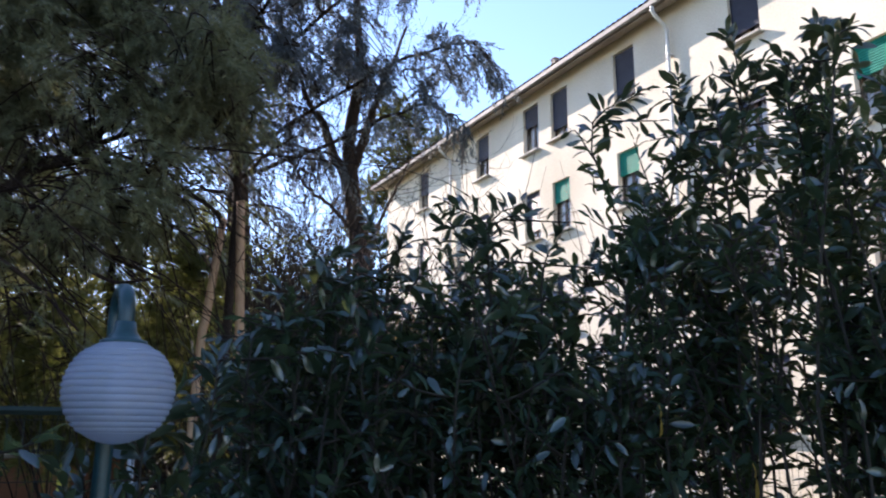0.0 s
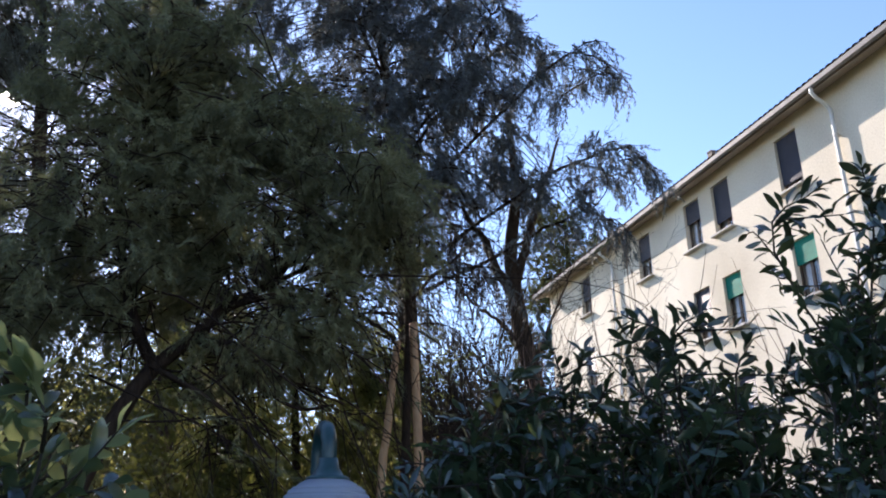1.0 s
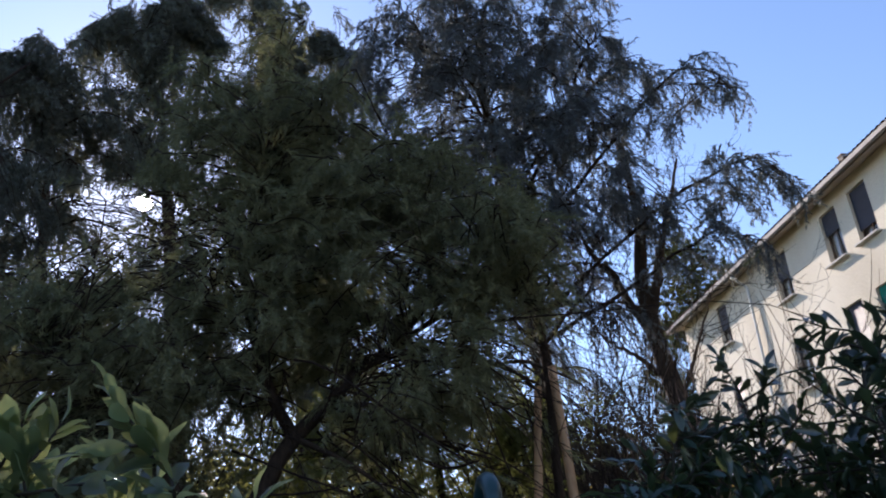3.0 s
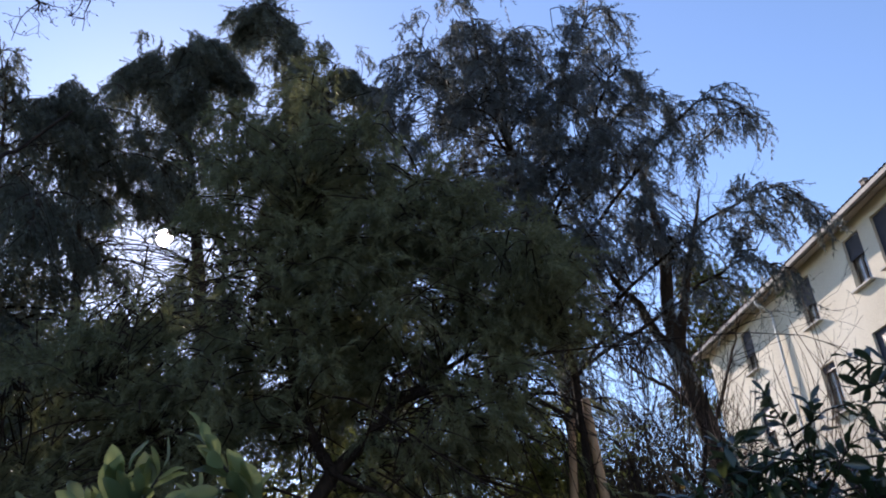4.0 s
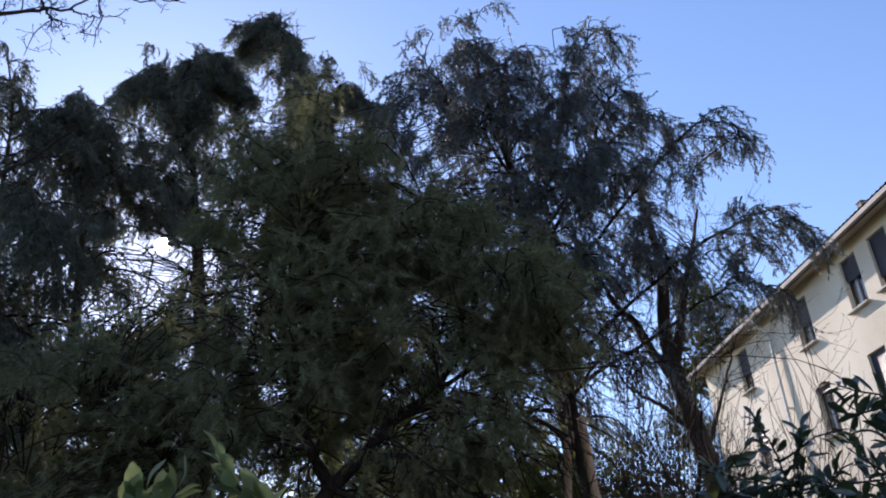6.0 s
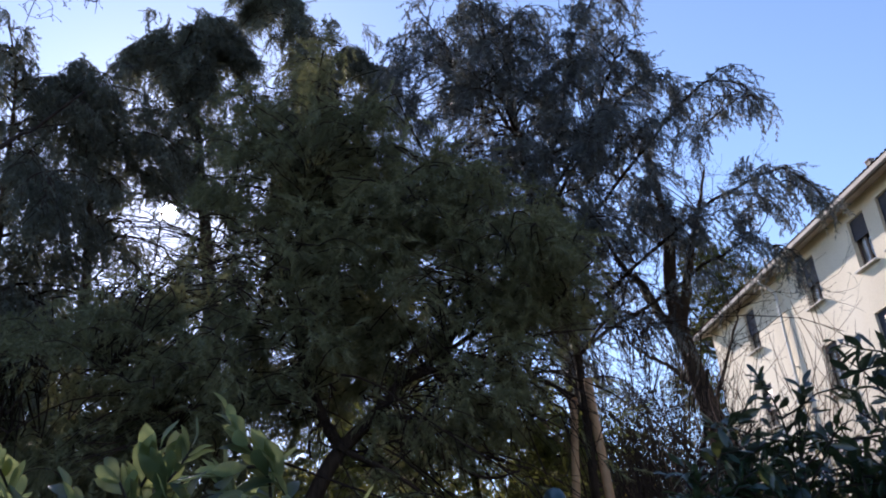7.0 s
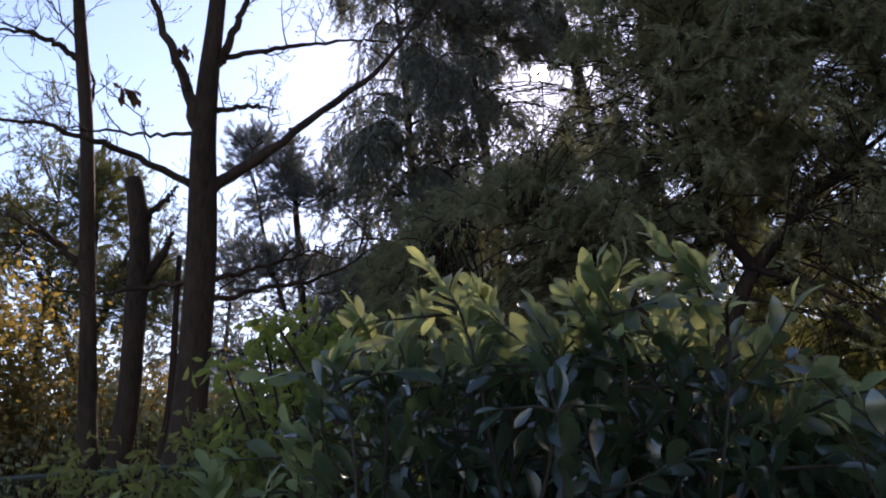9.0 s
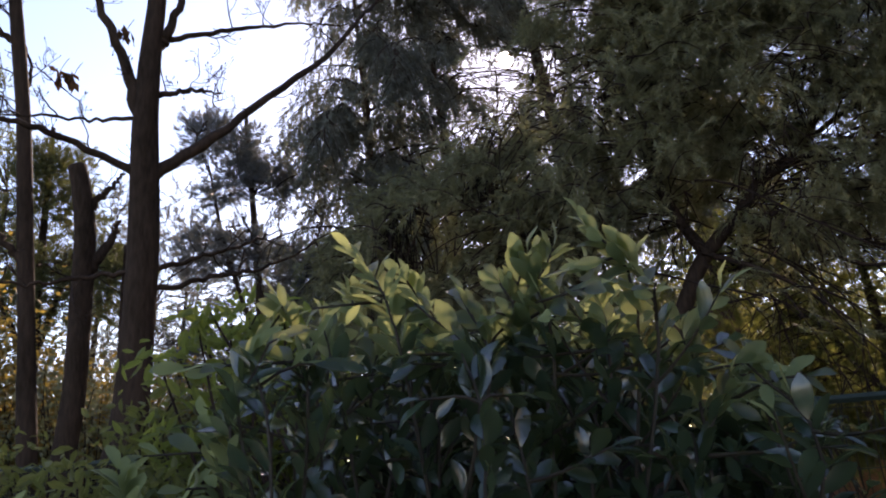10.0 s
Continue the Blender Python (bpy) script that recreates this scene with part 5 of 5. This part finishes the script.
def thicket(base, tips, n, seed, label, material, height, lean=0.25):
    """A bush of thin upright bare shoots."""
    g = np.random.default_rng(seed)
    bush = thing("bare_bush", tuple(base), label, "bush")
    wood = Soup()
    for _ in range(n):
        s0 = np.array([g.normal() * 0.1, g.normal() * 0.1, 0])
        d = np.array([g.normal() * lean + tips[0], g.normal() * lean + tips[1], 1.0])
        h = height * (0.6 + 0.5 * g.random())
        t = np.linspace(0, 1, 10)[:, None]
        line = s0 + d * h * t + g.normal(size=3) * 0.10 * np.sin(t * 3) + np.array([0, 0, -1]) * h * 0.12 * t**3
        wood.tube(line, np.linspace(0.010, 0.0025, 10), 4)
        for _ in range(3):
            q, w = between(line, 0.45 + 0.5 * g.random())
            e = unit(w + g.normal(size=3) * 0.35)
            u = np.linspace(0, 1, 6)[:, None]
            tl = 0.5 + 0.7 * g.random()
            wood.tube(q + e * tl * u + g.normal(size=3) * 0.06 * np.sin(u * 3), np.linspace(0.0045, 0.0018, 6), 3)
    tagged(wood.make("shoot_growth", material, bush), kind="stuff")


thicket((4.4, 7.9, 0), (0.02, -0.02), 24, 61, "bush of thin reddish bare shoots near the facade", M_REDTWIG, 4.7, 0.12)
thicket((5.2, 6.1, 0), (0.0, 0.0), 8, 62, "small bush of pale bare shoots", M_REDTWIG, 4.0, 0.06)
thicket((4.2, 16.5, 0), (0.0, 0.0), 120, 69, "grey tangle of tall bare saplings further back", M_TWIG, 7.0, 0.22)
thicket((6.4, 18.5, 0), (0.0, 0.0), 120, 70, "grey tangle of bare saplings near the end of the building", M_TWIG, 7.5, 0.2)
thicket((2.3, 8.6, 0), (0.05, 0.0), 26, 63, "tangle of dark bare shoots between the trunks", M_TWIG, 3.6, 0.28)
thicket((3.1, 9.3, 0), (0.02, 0.0), 120, 65, "tall tangle of dark bare stems by the forked tree", M_TWIG, 4.9, 0.2)
thicket((2.2, 7.3, 0), (0.05, 0.0), 60, 66, "thicket of thin dark stems near the fence", M_TWIG, 4.2, 0.2)
thicket((3.7, 9.0, 0), (0.0, 0.0), 64, 67, "dense reddish-brown bare bush beside the forked tree", M_REDTWIG, 4.6, 0.2)
thicket((2.7, 6.6, 0), (0.03, 0.0), 22, 68, "loose bush of brown bare shoots", M_REDTWIG, 3.2, 0.25)
thicket((0.6, 8.2, 0), (0.0, 0.0), 18, 64, "tangle of dark bare shoots under the juniper", M_TWIG, 2.8, 0.3)


# two sawn-off trunks
def sawn_trunk(pts, r, label):
    foot = np.array([pts[0][0], pts[0][1], 0.0])
    ob = thing("sawn_trunk", tuple(foot), label, "tree trunk", "sawn trunks in front of the cedar")
    p = curve([foot - foot, *(np.asarray(pts) - foot)], 22)
    p = p[np.r_[True, np.linalg.norm(np.diff(p, axis=0), axis=1) > 1e-4]]
    bark_trunk("trunk", p, np.linspace(r * 1.1, r * 0.92, len(p)), M_STUMP, ob, 14, "tan bark", 0.05)
    d = unit(p[-1] - p[-2])
    s = Soup()
    a = np.arange(14) * 2 * math.pi / 14
    s.add([p[-1] + d * 0.012] + [p[-1] + d * 0.006 + np.array([math.cos(t), math.sin(t), 0.25 * math.cos(t)]) * r * 0.88 for t in a], [[0, i + 1, (i + 1) % 14 + 1] for i in range(14)])
    s.make("cut_face", M_CUT, ob, "pale sawn top")


sawn_trunk([(1.42, 6.88, 1.2), (1.45, 6.88, 2.32), (1.48, 6.87, 2.59), (1.56, 6.85, 3.42)], 0.036, "slim tan trunk sawn off at the top")
sawn_trunk([(1.76, 6.71, 1.2), (1.73, 6.71, 2.3), (1.72, 6.71, 2.57), (1.67, 6.72, 3.56)], 0.040, "slim tan trunk sawn off, leaning slightly")
bare_tree([(1.72, 7.25, 1.5), (1.74, 7.22, 2.94), (1.75, 7.22, 3.57), (1.74, 7.22, 4.01), (1.7, 7.25, 5.2)], 0.045, 0.034, [([(1.74, 7.22, 3.4), (1.4, 7.2, 3.7), (1.1, 7.1, 3.7)], 0.018), ([(1.74, 7.22, 3.9), (2.1, 7.2, 4.3), (2.4, 7.2, 4.5)], 0.018)], 57, "dark straight trunk behind the sawn trunks", bark=M_BARK, twigs=6, group="")


# ---- cherry laurel hedge ----
def laurel_leaf(seed, half):
    """One leaf along x, 1 long: blade with a sunk midrib, a bent tip and a stalk."""
    g = np.random.default_rng(seed)
    bend, fold, w0 = 0.10 + 0.12 * g.random(), 0.05 + 0.05 * g.random(), half + 0.03 * g.random()
    us = np.array([0.0, 0.10, 0.24, 0.42, 0.62, 0.80, 0.93, 1.0])
    ws = np.array([0.012, 0.05, 0.125, 0.185, 0.205, 0.165, 0.075, 0.004]) * w0 / 0.2
    v, f = [], []
    for u, w in zip(us, ws):
        z = -bend * u * u + 0.02 * math.sin(u * 9 + seed)
        v += [(u, -w, z + fold * w / 0.2), (u, 0, z), (u, w, z + fold * w / 0.2)]
    for i in range(len(us) - 1):
        f += [[3 * i, 3 * i + 3, 3 * i + 4, 3 * i + 1], [3 * i + 1, 3 * i + 4, 3 * i + 5, 3 * i + 2]]
    return np.array(v), np.array(f)


LEAVES = [laurel_leaf(k, 0.14) for k in range(5)] + [laurel_leaf(k, 0.185) for k in range(5)]      # narrow ones, then broad ones
LEAF_MESH = []
for k, (v, f) in enumerate(LEAVES):
    me = bpy.data.meshes.new("leaf")
    me.from_pydata(v, [], f)
    me.shade_smooth()
    # narrow leaves get the shade-coloured copy, broad ones the glowing copy
    me.materials.append(F_LAUREL_SHADED if k < 5 else F_LAUREL_LEAF)
    LEAF_MESH.append(me)


def laurel(foot, tips, seed, label, leaf_size=0.118, singles=130, low=0.42, body=1.0, upright=1.0, loose=0.1, broad=False, bare=0.48):
    """A laurel shrub: stems from the foot to the given tips, leaves all along them; the topmost leaves are single parts."""
    g = np.random.default_rng(seed)
    foot = np.asarray(foot, float)
    shrub = thing("laurel_shrub", tuple(foot), label, "shrub", "cherry laurel hedge")
    wood, leaf = Soup(), Soup()
    where, ways, sizes = [], [], []

    def shoot(line, first, gap, size):
        length = np.linalg.norm(np.diff(line, axis=0), axis=1).sum()
        n = max(4, int(length * (1 - first) / gap))
        turn = g.random() * 6.28
        for j in range(n):
            s = first + (1 - first) * (j + 0.3 * g.random()) / n
            p, d = between(line, s)
            turn += 3.14 + 0.35 * g.normal()
            a = unit(np.cross(d, [0.3, 0.5, 0.1]))
            b = np.cross(d, a)
            up = (0.45 + 0.75 * s) * upright
            if g.random() < loose:
                continue
            where.append(p)
            ways.append(d * up + a * math.cos(turn) + b * math.sin(turn) + g.normal(size=3) * 0.15 + DOWN * 0.25 * (1 - s))
            sizes.append(size * (0.7 + 0.45 * g.random()) * (1 - 0.25 * (s > 0.95)))
        where.append(line[-1])
        ways.append(unit(line[-1] - line[-2]) + g.normal(size=3) * 0.2)
        sizes.append(size * 0.75)

    for tip in tips:
        tip = np.asarray(tip, float) - foot
        s0 = np.array([g.normal() * 0.10 + tip[0] * 0.35, g.normal() * 0.08 + tip[1] * 0.35, 0])
        mid = s0 * 0.45 + tip * 0.55 + np.array([g.normal() * 0.08, g.normal() * 0.08, -0.05])
        line = curve([s0, s0 * 0.8 + tip * 0.2 + g.normal(size=3) * 0.05, mid, tip + np.array([g.normal() * 0.09, g.normal() * 0.09, -0.24]), tip], 16)
        wood.tube(line, np.linspace(0.009, 0.003, len(line)), 5)
        shoot(line, bare, 0.24 * leaf_size, leaf_size)
        for k in range(int(4 * body + 0.5)):
            p, d = between(line, low + (0.88 - low) * g.random())
            e = unit(d * 0.6 + g.normal(size=3) * np.array([0.9, 0.7, 0.35]))
            tl = 0.15 + 0.17 * g.random()
            t = np.linspace(0, 1, 6)[:, None]
            side = p + e * tl * t + np.array([0, 0, 1]) * 0.25 * tl * t**2
            side[:, 2] = np.minimum(side[:, 2], tip[2] - 0.10 - 0.06 * g.random())
            wood.tube(side, np.linspace(0.005, 0.0025, 6), 4)
            shoot(side, 0.12, 0.25 * leaf_size, leaf_size * 0.95)
    where, ways, sizes = np.array(where), np.array(ways), np.array(sizes)
    mats = frames_along(ways, g.normal(size=len(ways)) * 0.7, sizes)
    kinds = g.integers(0, 5, len(where)) + (5 if broad else 0)
    order = np.argsort(-where[:, 2])
    single = np.zeros(len(where), bool)
    single[order[:singles]] = True
    for k, (tv, tf) in enumerate(LEAVES):
        m = (kinds == k) & ~single
        leaf.scatter(tv, tf, where[m], mats[m])
    for i in np.flatnonzero(single):
        ob = new("leaf", LEAF_MESH[kinds[i]])
        ob.parent = shrub
        ob.matrix_basis = Matrix.Translation(where[i]) @ Matrix(mats[i].tolist()).to_4x4()
    tagged(wood.make("stem_growth", M_STEM, shrub), kind="stuff")
    tagged(leaf.make("leafage", F_LAUREL, shrub, smooth=True), kind="stuff")
    return shrub


def hedge_tips(profile, n, depth, drop, seed, least=0.10):
    """Shoot tips along a skyline of (x, y, z), scattered behind and below it."""
    g = np.random.default_rng(seed)
    p = np.asarray(profile, float)
    line = curve(p, 60)
    out = [(q[0], q[1], q[2] - 0.09) for q in p]
    for _ in range(n):
        q = line[g.integers(0, len(line))].copy()
        away = unit(np.array([q[0], q[1], 0.0]))
        q += away * (g.random() - 0.08) * depth + g.normal(size=3) * np.array([0.05, 0.05, 0])
        q[2] -= least + drop * g.random()
        out.append(tuple(q))
    return out


# the part of the hedge that the low sun shines through
laurel((-1.45, 1.85, 0), hedge_tips([(-1.72, 1.35, 1.60), (-1.55, 1.5, 1.70), (-1.40, 1.64, 1.80), (-1.30, 1.66, 1.92)], 8, 0.5, 0.3, 71), 171, "glossy dark green cherry laurel at the thin end of the hedge", leaf_size=0.1, singles=110, body=0.6, loose=0.25, upright=1.5, broad=True)
laurel((-1.05, 1.95, 0), hedge_tips([(-1.22, 1.69, 2.09), (-1.05, 1.78, 2.22), (-0.93, 1.83, 2.14), (-0.79, 1.88, 2.07)], 24, 0.55, 0.45, 72), 172, "cherry laurel with young shoots lit through by the sun", leaf_size=0.1, singles=300, body=0.95, upright=1.5, broad=True, loose=0.24)
laurel((-0.55, 2.1, 0), hedge_tips([(-0.70, 1.93, 2.10), (-0.62, 1.93, 2.17), (-0.55, 1.94, 2.17), (-0.47, 1.96, 2.24), (-0.38, 1.98, 2.15)], 24, 0.55, 0.45, 73), 173, "dense cherry laurel with upright leafy shoots", leaf_size=0.1, singles=300, body=0.95, upright=1.5, broad=True, loose=0.24)
laurel((-0.1, 2.25, 0), hedge_tips([(-0.27, 1.98, 1.93), (-0.14, 1.98, 1.84), (-0.12, 2.05, 1.76)], 16, 0.5, 0.35, 74), 174, "low cherry laurel next to the garden lamp", leaf_size=0.1, singles=130, upright=1.5, broad=True)
# behind the lamp
laurel((0.55, 2.75, 0), hedge_tips([(0.25, 2.8, 1.62), (0.45, 2.85, 1.70), (0.62, 2.9, 1.85), (0.75, 2.95, 1.95)], 8, 0.35, 0.35, 75), 175, "thin cherry laurel growing at the wire fence", singles=90, body=0.7)
# the tall part of the hedge in front of the facade
laurel((1.1, 2.85, 0), hedge_tips([(0.91, 3.05, 2.12), (1.03, 3.02, 2.23), (1.15, 3.0, 2.36), (1.25, 2.95, 2.45)], 34, 0.6, 0.6, 76, 0.16), 176, "bluish glossy cherry laurel in shade", leaf_size=0.097, singles=130, upright=0.6, body=2.1, loose=0.16)
laurel((1.5, 2.7, 0), hedge_tips([(1.31, 2.93, 2.56), (1.45, 2.88, 2.50), (1.59, 2.8, 2.64), (1.72, 2.74, 2.5)], 34, 0.6, 0.6, 77, 0.22), 177, "dense cherry laurel standing out against the facade", leaf_size=0.097, singles=150, upright=0.6, body=2.1, loose=0.16)
front_shrub = laurel((1.95, 2.45, 0), hedge_tips([(1.80, 2.7, 2.52), (1.89, 2.65, 2.64), (2.0, 2.55, 2.50), (2.1, 2.47, 2.42), (2.15, 2.42, 2.40)], 34, 0.6, 0.6, 78, 0.22), 178, "dense cherry laurel with stiff dark leaves", leaf_size=0.097, singles=150, upright=0.6, body=2.1, loose=0.16)
laurel((2.35, 2.1, 0), hedge_tips([(2.25, 2.34, 2.62), (2.27, 2.33, 3.09), (2.37, 2.23, 3.13), (2.45, 2.16, 3.0), (2.52, 2.09, 3.3)], 25, 0.5, 1.0, 79, 0.28), 179, "tall cherry laurel reaching above the hedge", leaf_size=0.097, singles=190, body=2.3, upright=0.75, loose=0.15, bare=0.5, low=0.5)
tall_shrub = laurel((2.65, 1.75, 0), hedge_tips([(2.55, 2.04, 3.14), (2.65, 1.93, 3.1), (2.71, 1.85, 3.27), (2.77, 1.76, 3.22), (2.82, 1.68, 2.98), (2.85, 1.62, 2.88), (2.9, 1.45, 2.8)], 30, 0.5, 1.0, 80, 0.28), 180, "tall broad cherry laurel with upright shoots", leaf_size=0.097, singles=190, body=2.3, upright=0.75, loose=0.15, bare=0.5, low=0.5)
laurel((2.9, 1.0, 0), hedge_tips([(2.92, 1.3, 2.7), (2.98, 1.05, 2.6), (3.0, 0.8, 2.5)], 14, 0.5, 0.8, 81), 181, "cherry laurel at the end of the hedge", leaf_size=0.097, singles=60, upright=0.95)

# two turned leaves that hang in the hedge
F_TURNED = foliage("orange_yellow_leaf", (0.35, 0.20, 0.03), (0.55, 0.34, 0.06), (0.45, 0.28, 0.05), 0.35, 0.5, 0.3)
for at, size, shrub in (((2.41, 2.03, 1.47), 0.085, tall_shrub), ((2.13, 2.18, 1.67), 0.07, front_shrub)):
    s = Soup()
    s.scatter(*LEAVES[6], np.zeros((1, 3)), frames_along(np.array([[0.1, 0.05, -1.0]]), np.array([0.6]), np.array([size])))
    s.tube([(0, 0, 0), (0.01, 0.005, 0.02), (0.015, 0.02, 0.045)], 0.002, 4)
    s.make("turned_leaf", F_TURNED, shrub, "single orange-yellow leaf", smooth=True).location = Vector(at) - shrub.location
